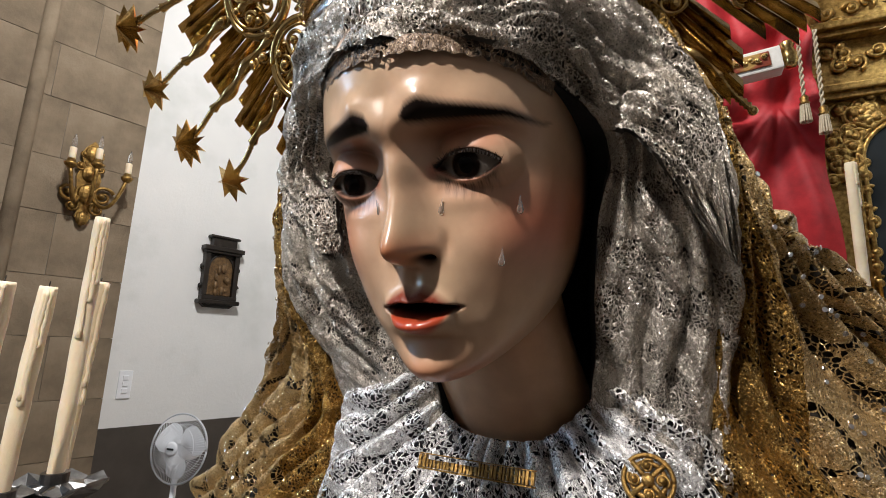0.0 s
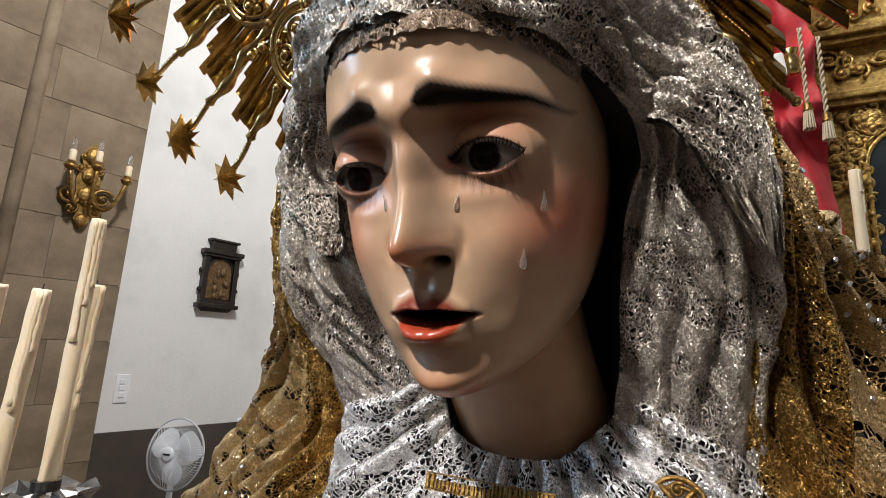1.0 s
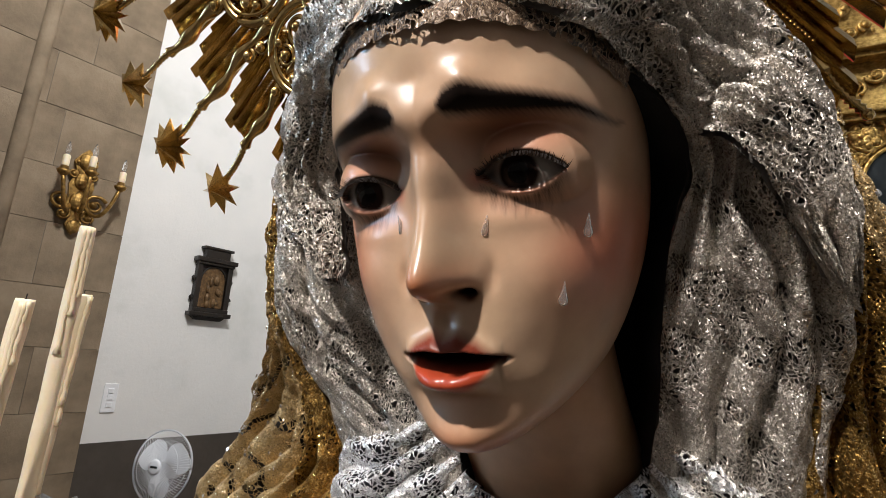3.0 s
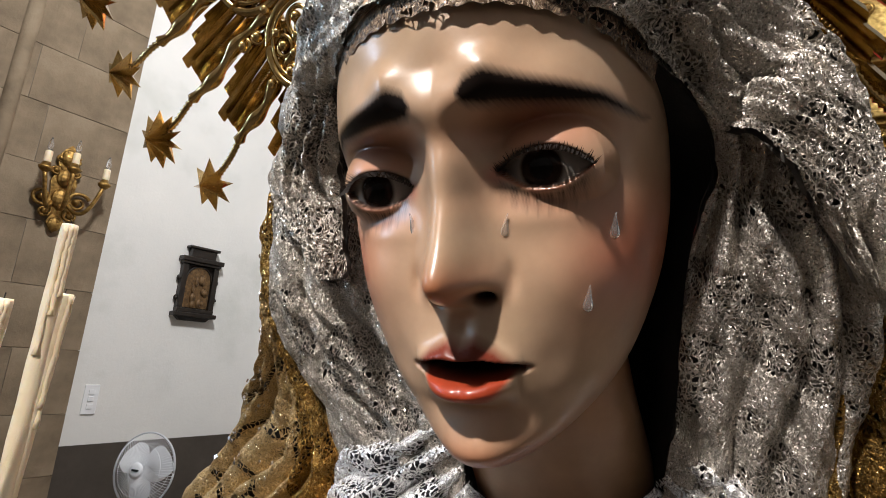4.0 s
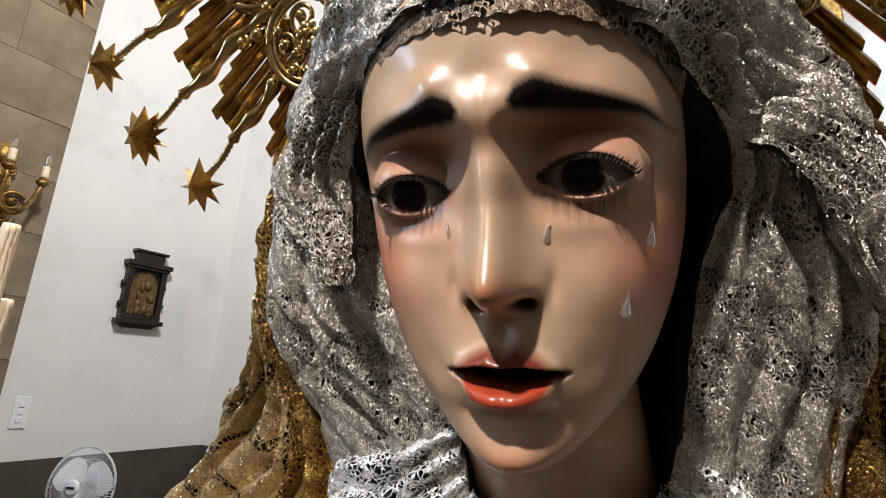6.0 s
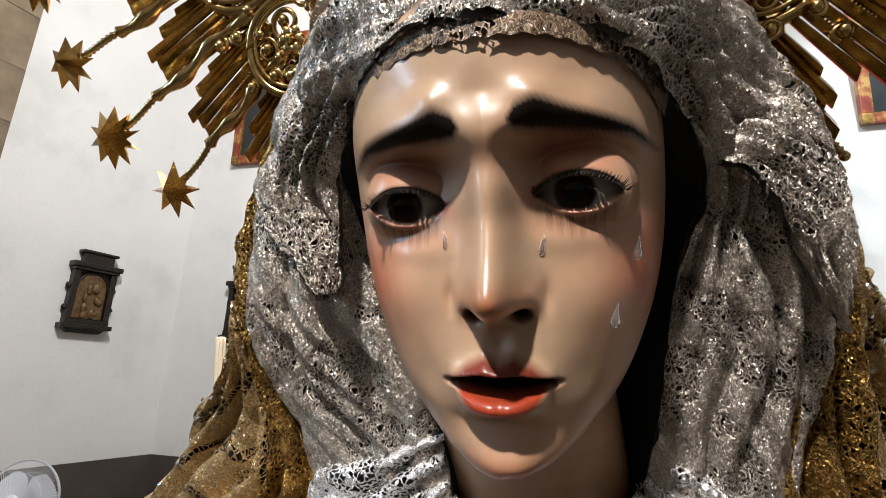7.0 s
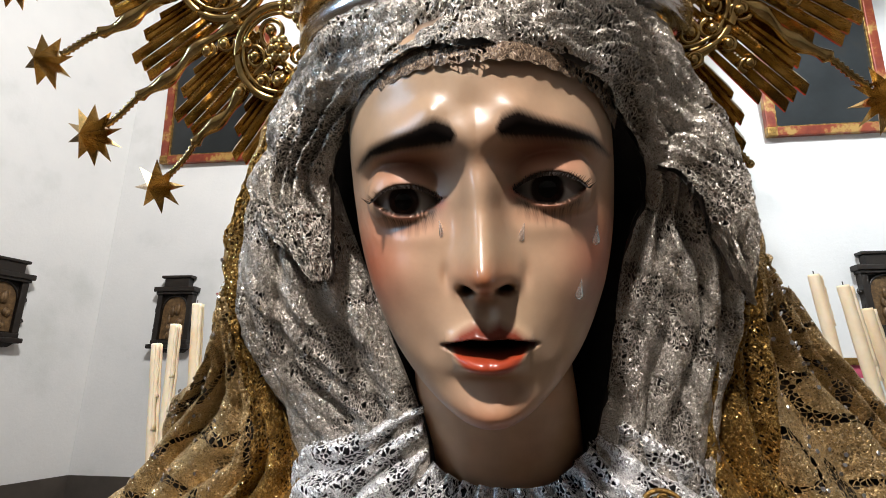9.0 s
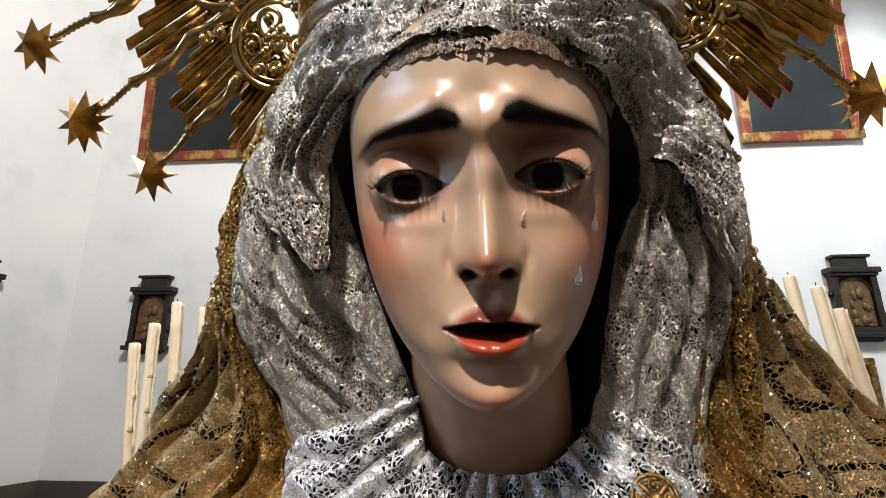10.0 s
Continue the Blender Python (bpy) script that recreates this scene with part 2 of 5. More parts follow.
def glass_material():
    m, nodes, links, p = material("clear_glass")
    p.inputs["Base Color"].default_value = (0.97, 0.98, 1, 1)
    p.inputs["Roughness"].default_value, p.inputs["Transmission Weight"].default_value, p.inputs["IOR"].default_value = 0.05, 0.93, 1.5
    n = noise_node(nodes, links, 300)
    bump(nodes, links, p, n.outputs["Fac"], 0.05, 0.0005)
    return m


GLASS = glass_material()


# ---- building tools ----
def link(name, data, mats, parent=None, m=None, label=""):
    ob = new(name, data)
    for mat in mats if isinstance(mats, (list, tuple)) else [mats]:
        data.materials.append(mat)
    if parent is None:
        ob.matrix_world = m if m is not None else BASE
    else:
        ob.parent = parent
        if m is not None:
            ob.matrix_basis = m
    if label:
        ob["label"] = label
    return ob


def part(name, bm, mat, parent, label="", m=None, smooth=False):
    data = bpy.data.meshes.new(name)
    if smooth:
        for f in bm.faces:
            f.smooth = True
    bm.to_mesh(data)
    bm.free()
    return link(name, data, mat, parent, m, label)


def thing(name, m, label, category, group="", kind=""):
    ob = new(name)
    ob.matrix_world = BASE @ m
    ob.empty_display_size = 0.02
    return tagged(ob, label, category, group, kind)


def grid_mesh(name, pts, closed=False, smooth=True):
    """pts: rows x columns x 3."""
    r, c = pts.shape[:2]
    data = bpy.data.meshes.new(name)
    i = np.arange(r * c).reshape(r, c)
    if closed:
        i = np.concatenate([i, i[:, :1]], axis=1)
    faces = np.stack([i[:-1, :-1], i[:-1, 1:], i[1:, 1:], i[1:, :-1]], axis=-1).reshape(-1, 4)
    data.from_pydata(pts.reshape(-1, 3).tolist(), [], faces.tolist())
    if smooth:
        data.polygons.foreach_set("use_smooth", np.ones(len(faces), bool))
    return data


def box(bm, x0, x1, y0, y1, z0, z1, bevel=0.0):
    made = bmesh.ops.create_cube(bm, size=1, matrix=Matrix.Translation(((x0 + x1) / 2, (y0 + y1) / 2, (z0 + z1) / 2)) @ Matrix.Diagonal((x1 - x0, y1 - y0, z1 - z0, 1)))
    if bevel:
        edges = list({e for v in made["verts"] for e in v.link_edges})
        bmesh.ops.bevel(bm, geom=edges, offset=bevel, segments=2, affect="EDGES", profile=0.6)


def lathe(bm, profile, n=20, m=None, squash=1.0):
    rings = []
    for r, z in profile:
        ring = []
        for k in range(n):
            v = Vector((r * math.cos(2 * math.pi * k / n), squash * r * math.sin(2 * math.pi * k / n), z))
            ring.append(bm.verts.new(m @ v if m else v))
        rings.append(ring)
    for a, b in zip(rings, rings[1:]):
        for k in range(n):
            bm.faces.new((a[k], a[(k + 1) % n], b[(k + 1) % n], b[k]))
    bm.faces.new(rings[0][::-1])
    bm.faces.new(rings[-1])


def tube(bm, pts, radii, n=8):
    """A tube along points; radii one number or one for each point."""
    pts = [Vector(p) for p in pts]
    if isinstance(radii, (int, float)):
        radii = [radii] * len(pts)
    side = None
    rings = []
    for i, p in enumerate(pts):
        d = (pts[min(i + 1, len(pts) - 1)] - pts[max(i - 1, 0)]).normalized()
        if side is None:
            side = d.orthogonal().normalized()
        side = (side - d * side.dot(d)).normalized()
        up = d.cross(side)
        rings.append([bm.verts.new(p + radii[i] * (side * math.cos(2 * math.pi * k / n) + up * math.sin(2 * math.pi * k / n))) for k in range(n)])
    for a, b in zip(rings, rings[1:]):
        for k in range(n):
            bm.faces.new((a[k], a[(k + 1) % n], b[(k + 1) % n], b[k]))
    bm.faces.new(rings[0][::-1])
    bm.faces.new(rings[-1])


def prism(bm, outline, y0, y1, m=None):
    """An outline in x, z pushed from y0 to y1."""
    a = [bm.verts.new((m @ Vector((x, y0, z))) if m else (x, y0, z)) for x, z in outline]
    b = [bm.verts.new((m @ Vector((x, y1, z))) if m else (x, y1, z)) for x, z in outline]
    n = len(outline)
    bm.faces.new(a)
    bm.faces.new(b[::-1])
    for k in range(n):
        bm.faces.new((a[k], b[k], b[(k + 1) % n], a[(k + 1) % n]))


def ball(bm, place, r, sx=1.0, sy=1.0, sz=1.0, n=10):
    bmesh.ops.create_uvsphere(bm, u_segments=n, v_segments=max(6, n // 2 + 2), radius=r, matrix=Matrix.Translation(place) @ Matrix.Diagonal((sx, sy, sz, 1)))


def spline(points, n):
    """A smooth curve (Catmull-Rom) through the points, sampled n times by length."""
    p = np.array(points, float)
    p = np.vstack([2 * p[0] - p[1], p, 2 * p[-1] - p[-2]])
    out = []
    for i in range(1, len(p) - 2):
        t = np.linspace(0, 1, 24, endpoint=False)[:, None]
        a, b, c, d = p[i - 1:i + 3]
        out.append(0.5 * (2 * b + (c - a) * t + (2 * a - 5 * b + 4 * c - d) * t ** 2 + (3 * b - a - 3 * c + d) * t ** 3))
    out = np.vstack(out + [p[-2:-1]])
    s = np.concatenate([[0], np.cumsum(np.linalg.norm(np.diff(out, axis=0), axis=1))])
    want = np.linspace(0, s[-1], n)
    return np.stack([np.interp(want, s, out[:, k]) for k in range(3)], axis=1)


def mm(rows):
    """Rows of (left, forward, up) in millimetres, as places in the statue frame."""
    r = np.array(rows, float) / 1000
    return np.stack([r[:, 0], -r[:, 1], r[:, 2]], axis=1)


def wobble(shape, seed, waves, power=1.0):
    """Smooth random field over a grid, made of a few sines."""
    rng = np.random.RandomState(seed)
    y, x = np.meshgrid(np.linspace(0, 1, shape[0]), np.linspace(0, 1, shape[1]), indexing="ij")
    out = np.zeros(shape)
    for fy, fx, amp in waves:
        for _ in range(3):
            out += amp * np.sin(2 * np.pi * (fy * rng.uniform(0.6, 1.4) * y + fx * rng.uniform(0.6, 1.4) * rng.choice([-1, 1]) * x) + rng.uniform(0, 6.28)) / 3
    return out


def normals(pts):
    du, dv = np.gradient(pts, axis=0), np.gradient(pts, axis=1)
    n = np.cross(du, dv)
    return n / (np.linalg.norm(n, axis=2, keepdims=True) + 1e-12)


BOW = radians(22)                                        # the head is bowed


def head_to_statue(a, f, u):
    """Head frame (left, forward, up) to the statue frame, metres."""
    return np.stack([a, -(f * math.cos(BOW) + u * math.sin(BOW)), -f * math.sin(BOW) + u * math.cos(BOW)], axis=-1)


# ---- the statue: head and neck, one mesh ----
def gauss(a, u, a0, u0, sa, su):
    return np.exp(-((a - a0) / sa) ** 2 - ((u - u0) / su) ** 2)


def curve(x, xs, ys, r=1.7):
    """Interpolation with rounded corners."""
    return sum(w * np.interp(x + k * r, xs, ys) for k, w in ((-1, 0.12), (-0.5, 0.22), (0, 0.32), (0.5, 0.22), (1, 0.12)))


def step(x, w):
    return np.clip(x / w * 0.5 + 0.5, 0, 1)


EYES = ((-27.8, -1.0), (28.0, 1.6))
MID, LIFT = 2.0, 2.0                                     # middle line of nose and mouth, mm; height of the mouth


def almond(x, y):
    """How far inside the eye's opening, in mm (about); x, y from its middle."""
    top = 5.9 * (1 - np.clip(np.abs(x) / 13.8, 0, 1) ** 2.2)
    low = -6.0 * (1 - np.clip(np.abs(x) / 13.8, 0, 1) ** 2.0)
    return np.where(np.abs(x) < 13.8, np.minimum(top - y, y - low), -0.9 - np.hypot(np.abs(x) - 13.8, y))


def face_depth(a, u, base):
    """Adds the features to the plain skull; millimetres."""
    f = base.copy()
    full = a
    a = a - MID
    m = np.abs(a)
    # brow ridges, the knots of grief over their inner ends, temples
    browline = curve(m, [0, 9, 15, 30, 42, 52, 60], [21, 23, 25.5, 22.5, 20, 16, 12])
    f += 3.2 * np.exp(-((u - browline + 1) / 6.5) ** 2) * np.interp(m, [0, 8, 16, 45, 60], [0.2, 0.7, 1, 0.8, 0])
    f += 2.4 * (gauss(a, u, -16, 31, 7, 4.5) + gauss(a, u, 14, 31, 7, 4.5))
    f -= 1.2 * gauss(a, u, 0, 32, 5, 8) + 1.3 * (gauss(a, u, -32, 36, 10, 6) + gauss(a, u, 30, 36, 10, 6))
    # sockets
    for ea, eu in EYES:
        ea -= MID
        s = 1 if ea > 0 else -1
        f -= 11.5 * gauss(a, u, ea - 2 * s, eu + 11, 17, 6.5) + 4.5 * gauss(a, u, ea - 11 * s, eu + 5, 7, 9) + 3.0 * gauss(a, u, ea, eu - 6, 16, 7)
        f += 1.0 * gauss(a, u, ea, eu - 14, 15, 4)
    # cheeks, hollow beside the mouth
    f += 4.0 * (gauss(a, u, -34, -30, 15, 15) + gauss(a, u, 34, -30, 15, 15))
    f -= 1.6 * (gauss(a, u, -24, -56, 6, 9) + gauss(a, u, 24, -56, 6, 9))
    # nose: narrow bridge, round tip, wings, nostrils
    h = curve(u, [-45, -40, -37.5, -35.5, -33.5, -31.5, -29, -26, -22.5, -15, -5, 5, 14, 22, 32], [0, 0.5, 3.2, 9.2, 15.4, 19.2, 21.2, 21.8, 20.8, 16.4, 11.6, 9.2, 6.2, 3.0, 0.2])
    w = curve(u, [-38, -33, -27, -22, -15, -5, 5, 20], [4.6, 6.4, 8.4, 8.2, 7.2, 6.6, 6.8, 9.4], 3.0)
    f += h * np.exp(-(m / w) ** np.interp(u, [-32, -12], [2.5, 2.3]))
    f += 1.5 * gauss(a, u, 0, -27.0, 6.0, 5.0)
    for s in (-1, 1):
        f += 3.4 * np.exp(-(((a - s * 9.4) / 4.2) ** 2 + ((u + 30.6) / 4.6) ** 2) ** 1.15)
        f -= 1.6 * gauss(a, u, s * 14.8, -30.0, 2.2, 5.0)
        f -= 9.0 * np.exp(-(((a - s * 6.8) / 3.0) ** 2 + ((u + 34.6) / 2.1) ** 2) ** 1.4)
    f -= 1.5 * gauss(a, u, 0, -43, 2.6, 4.5) - 0.6 * (gauss(a, u, -5, -43, 2.2, 4.5) + gauss(a, u, 5, -43, 2.2, 4.5))
    # lips, chin
    v = u - LIFT
    x = np.clip(m / 16.8, 0, 1.3)
    up_edge, low_edge = -54.6 + 0.5 * np.exp(-((m - 6.0) / 3.5) ** 2) - 3.4 * x ** 2, -60.0 + 1.6 * x ** 2
    mid = np.clip(1 - x ** 2, 0, 1)
    f += 5.2 * np.exp(-((v - up_edge - 1.4) / 3.0) ** 2) * mid ** 0.7
    f += 1.2 * (gauss(a, v, -4.2, -50.2, 3.0, 1.8) + gauss(a, v, 4.2, -50.2, 3.0, 1.8))
    f += 7.2 * np.exp(-((v - low_edge + 3.9) / 4.1) ** 2) * np.clip(1 - (m / 14.6) ** 2, 0, 1) ** 0.8
    f -= 0.9 * gauss(a, v, 0, -62.5, 1.8, 3.0)
    f += 3.0 * gauss(a, v, 0, -57, 20, 10)
    gap = np.minimum(up_edge - v, v - low_edge)
    f -= 12 * step(gap, 1.4) * step(15.8 - m, 4.0)
    f -= 2.8 * gauss(a, v, 0, -71.5, 12, 3.4)
    f += 8.4 * gauss(a, u, 1, -83.0, 16, 9.5) - 0.9 * gauss(a, u, 1, -88, 2.0, 3.0)
    # lids over the eyeballs
    for ea, eu in EYES:
        x, y = full - ea, u - eu
        r2 = x ** 2 + y ** 2
        ballf = -7.6 + np.sqrt(np.clip(17.0 ** 2 - r2, 1, None))
        lid = -7.6 + np.sqrt(np.clip(20.3 ** 2 - x ** 2 - (y * np.where(y > 0, 1.02, 1.25)) ** 2, 1, None))
        k = np.clip((lid - f) / 2.5 * 0.5 + 0.5, 0, 1)
        k = k * np.clip((1 - r2 / 20 ** 2) * 3, 0, 1) * np.clip((y + 12.5) / 6, 0, 1)
        blend = f * (1 - k) + lid * k + 1.25 * k * (1 - k)
        f = blend
        inside = almond(x, y)
        f = f + (ballf - f) * step(inside, 0.5)
    return f


def face_paint(a, u):
    full = a
    a = a - MID
    m = np.abs(a)
    col = np.zeros(a.shape + (3,))
    col[:] = (0.525, 0.372, 0.258)

    def lay(c, k):
        k = np.clip(k, 0, 1)[..., None]
        col[:] = col * (1 - k) + np.array(c) * k

    lay((0.52, 0.15, 0.075), 0.9 * (gauss(a, u, -49, -28, 17, 21) + gauss(a, u, 49, -28, 17, 21)))
    lay((0.47, 0.15, 0.06), 0.95 * gauss(a, u, 0, -30, 10, 7) + 0.9 * gauss(a, u, 0, -88, 20, 9) + 0.25 * gauss(a, u, 0, -70, 14, 6))
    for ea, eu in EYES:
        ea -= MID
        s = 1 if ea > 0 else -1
        # reddish-brown socket paint, with the brow's shadow also put into the colour
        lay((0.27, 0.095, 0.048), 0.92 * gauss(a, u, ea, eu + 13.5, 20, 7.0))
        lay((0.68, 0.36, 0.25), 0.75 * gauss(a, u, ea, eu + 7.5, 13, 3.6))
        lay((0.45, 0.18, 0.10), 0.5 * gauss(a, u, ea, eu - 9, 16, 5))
        lay((0.60, 0.22, 0.15), 0.8 * gauss(a, u, ea - 13.6 * s, eu - 1, 3, 3))
    # eyebrows, feathered
    line = np.interp(m, [7, 10, 15, 24, 33, 43, 53], [22.0, 23.0, 23.6, 22.0, 20.6, 19.0, 13.5]) + np.where(a > 0, 0.0262 * 30, -0.0262 * 30)
    half = np.interp(m, [6.5, 9, 14, 24, 36, 47, 55], [0.0, 3.6, 4.9, 3.7, 2.7, 1.6, 0.0])
    hair = 0.30 * np.sin((m * 3.6 + u * 2.2)) + 0.25 * np.sin(m * 6.1 + u * 3.7)
    lay((0.012, 0.009, 0.008), step(half - np.abs(u - line) + 0.45 * hair, 1.6) * (half > 0))
    # lips; the upper one is darker, its downward shade put into the colour
    v = u - LIFT
    x = np.clip(m / 16.8, 0, 1.3)
    up_edge, low_edge = -54.6 + 0.5 * np.exp(-((m - 6.0) / 3.5) ** 2) - 3.4 * x ** 2, -60.0 + 1.6 * x ** 2
    crest = np.interp(m, [0, 4.2, 10, 16.8], [-50.0, -48.2, -51.2, -57.4])
    under = -68.6 + 9.4 * (m / 14.2) ** 2
    lay((0.19, 0.032, 0.017), 0.98 * step(np.minimum(crest - v, v - up_edge + 1.0), 1.6) * (m < 16.8))
    lay((0.42, 0.058, 0.022), step(np.minimum(low_edge + 1.0 - v, v - under), 1.4) * (m < 15))
    gap = np.minimum(up_edge - v, v - low_edge)
    lay((0.010, 0.004, 0.003), step(gap + 0.5, 0.9) * (m < 16.8))
    # mouth corners: the shade of the crease is painted in
    lay((0.10, 0.03, 0.02), 0.85 * gauss(m, v, 17.0, -58.0, 2.2, 1.4))
    for s in (-1, 1):
        lay((0.02, 0.006, 0.004), 1.5 * gauss(a, u, s * 6.8, -34.6, 2.8, 1.9))
    # eyes
    for ea, eu in EYES:
        x, y = full - ea, u - eu
        inside = almond(x, y)
        r = np.sqrt((x + 1.0) ** 2 + (y + 0.2) ** 2)
        k = step(inside - 0.2, 0.5)
        lay((0.32, 0.30, 0.285), k)
        lay((0.014, 0.006, 0.004), k * step(6.5 - r, 0.6))
        lay((0.003, 0.003, 0.003), k * step(3.2 - r, 0.5))
        lay((0.015, 0.008, 0.006), np.exp(-((inside + 0.3) / 0.85) ** 2) * (y > -1.5))
        lay((0.55, 0.22, 0.15), 0.5 * np.exp(-((inside + 0.5) / 0.7) ** 2) * (y < 0))
        # lower lashes in brown strokes, with cast lash shadow put into the colour
        below = -6.0 * (1 - np.clip(np.abs(x) / 13.8, 0, 1) ** 2.0) - y
        lash_and_shadow = 0.78 + 0.22 * np.sin(x * 5.2 + 0.22 * x * below + 0.8 * np.sin(x * 2.1))
        lay((0.022, 0.011, 0.006), 1.0 * lash_and_shadow * step(4.8 + 0.9 * np.sin(x * 1.9) + 0.5 * np.sin(x * 4.3) - below, 3.5) * step(below - 1.4, 0.8) * step(13.0 - np.abs(x), 3))
    return col


def statue():
    th = np.radians(np.concatenate([np.linspace(-125, -62, 30, endpoint=False), np.linspace(-62, 62, 300), np.linspace(62, 125, 31)[1:]]))
    keys = np.array([(92, 28, 44), (80, 43, 61), (68, 51, 70.5), (57, 56, 76.5), (45, 59.5, 80.5), (33, 62, 82.8), (22, 63, 83), (8, 63.5, 79), (-5, 63.2, 77), (-20, 62, 77.5), (-38, 58.5, 80.5), (-52, 54, 82.5),
                     (-64, 49, 82.5), (-74, 43.5, 80), (-83, 36, 78.5), (-90, 27.5, 74.5), (-94.5, 20, 67), (-96.5, 15, 55), (-96, 8, 42), (-94, 2, 20)], float)
    c = spline(keys, 430)
    U, W, D = (np.repeat(c[:, k:k + 1], len(th), axis=1) for k in range(3))
    T = np.repeat(th[None], len(c), axis=0)
    cs = np.cos(T)
    a = W * np.sin(T)
    f = -60 + D * np.sign(cs) * np.abs(cs) ** 0.86
    front = np.clip((cs - 0.05) / 0.25, 0, 1) * np.clip((U + 96.2) / 3.0, 0, 1)
    f = f + (face_depth(a, U, f) - f) * front
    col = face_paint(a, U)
    hair = (0.016, 0.009, 0.005)
    line = 65 - 0.0065 * a ** 2 - 0.6 * np.sin(a * 0.9)
    k = np.clip(np.maximum(step(U - line, 2.5), step(-0.02 - cs, 0.1)), 0, 1)[..., None]
    col = col * (1 - k) + np.array(hair) * k
    lean = -0.030 * (U + 22)                               # the head leans a little to one side
    pts = head_to_statue((a + lean) / 1000, f / 1000, U / 1000)
    # neck: an elliptical column from under the jaw into the dress
    nt = np.linspace(0, 2 * np.pi, 72, endpoint=False)
    nz = spline([(0, -92, -40), (2, -108, -72), (5, -132, -100), (8, -155, -130), (9, -176, -165)], 40)
    nr = np.interp(np.linspace(0, 1, 40), [0, 0.3, 0.7, 1], [42, 46, 49, 56])
    neck = np.stack([(nz[:, :1] + nr[:, None] * np.cos(nt)) / 1000, -(nz[:, 1:2] + (0.92 * nr[:, None]) * np.sin(nt) + 1.6 * np.exp(-((np.cos(nt) + 0.45) / 0.16) ** 2) + 1.6 * np.exp(-((np.cos(nt) - 0.5) / 0.16) ** 2)) / 1000,
                     np.repeat(nz[:, 2:] / 1000, 72, axis=1)], axis=2)
    nc = np.zeros(neck.shape)
    nc[:] = (0.55, 0.335, 0.205)
    verts, faces, cols = [], [], []
    for p, q, closed in ((pts, col, False), (neck, nc, True)):
        r, n = p.shape[:2]
        i = np.arange(r * n).reshape(r, n) + len(verts)
        if closed:
            i = np.concatenate([i, i[:, :1]], axis=1)
        faces += np.stack([i[:-1, :-1], i[:-1, 1:], i[1:, 1:], i[1:, :-1]], axis=-1).reshape(-1, 4).tolist()
        verts += p.reshape(-1, 3).tolist()
        cols += q.reshape(-1, 3).tolist()
    lash_from = len(faces)
    rng = random.Random(5)
    for ea, eu in EYES:                                   # upper lashes: thin tapered spikes
        s = 1 if ea > 0 else -1
        for i in range(46):
            x = -13.2 + 26.4 * i / 45 + rng.uniform(-0.3, 0.3)
            y = 5.9 * (1 - (abs(x) / 13.8) ** 2.2)
            ff = -7.6 + math.sqrt(20.0 ** 2 - x * x - y * y)
            long = rng.uniform(4.6, 7.2)
            tip = (x + x * 0.22 + s * 0.8 + rng.uniform(-0.5, 0.5), y + rng.uniform(-0.2, 1.6), ff + long)
            mid = (x + x * 0.10, y - 1.3, ff + long * 0.55)
            k = len(verts)
            for px, py, pf in ((x - 0.42, y, ff), (x + 0.42, y, ff), (x, y + 0.5, ff), (mid[0] - 0.3, mid[1], mid[2]), (mid[0] + 0.3, mid[1], mid[2]), (mid[0], mid[1] + 0.3, mid[2]), tip):
                verts.append(head_to_statue(np.array((ea + px - 0.030 * (eu + py + 22)) / 1000), np.array(pf / 1000), np.array((eu + py) / 1000)).tolist())
                cols.append((0.01, 0.008, 0.006))
            for j in range(3):
                faces.append((k + j, k + (j + 1) % 3, k + 3 + (j + 1) % 3, k + 3 + j))
                faces.append((k + 3 + j, k + 3 + (j + 1) % 3, k + 6))
    data = bpy.data.meshes.new("statue")
    data.from_pydata(verts, [], faces)
    layer = data.color_attributes.new("paint", "FLOAT_COLOR", "POINT")
    layer.data.foreach_set("color", np.concatenate([np.array(cols), np.ones((len(cols), 1))], axis=1).astype(np.float32).ravel())
    smooth = np.ones(len(faces), bool)
    smooth[lash_from:] = False
    data.polygons.foreach_set("use_smooth", smooth)
    slot = np.zeros(len(faces), np.int32)
    slot[lash_from:] = 1
    inside = np.maximum(*(almond(a - ea, U - eu) for ea, eu in EYES)) * (cs > 0.2)
    n = pts.shape[1] - 1
    slot[:(pts.shape[0] - 1) * n] = np.where(inside[:-1, :-1] > 0.1, 2, 0).ravel()
    data.polygons.foreach_set("material_index", slot)
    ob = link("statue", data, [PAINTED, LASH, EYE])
    tagged(ob, "life-size painted wooden statue with glossy face, dark brows and red lips", "statue")


statue()


def teardrop(a, b, z, size, slant):
    bm = bmesh.new()
    lathe(bm, [(0.0002, 0.0062), (0.0005, 0.0045), (0.0010, 0.0020), (0.0017, -0.0002), (0.0021, -0.0020), (0.0018, -0.0034), (0.0009, -0.0042), (0.0002, -0.0044)], 14)
    data_m = BASE @ Matrix.Translation((a / 1000, -b / 1000, z / 1000)) @ Euler((radians(22), radians(slant), 0)).to_matrix().to_4x4() @ Matrix.Diagonal((size, 0.8 * size, size, 1))
    data = bpy.data.meshes.new("glass_teardrop")
    for f in bm.faces:
        f.smooth = True
    bm.to_mesh(data)
    bm.free()
    ob = link("glass_teardrop", data, GLASS, None, data_m)
    tagged(ob, "clear glass teardrop glued on the painted cheek", "teardrop", "teardrops on the cheeks")


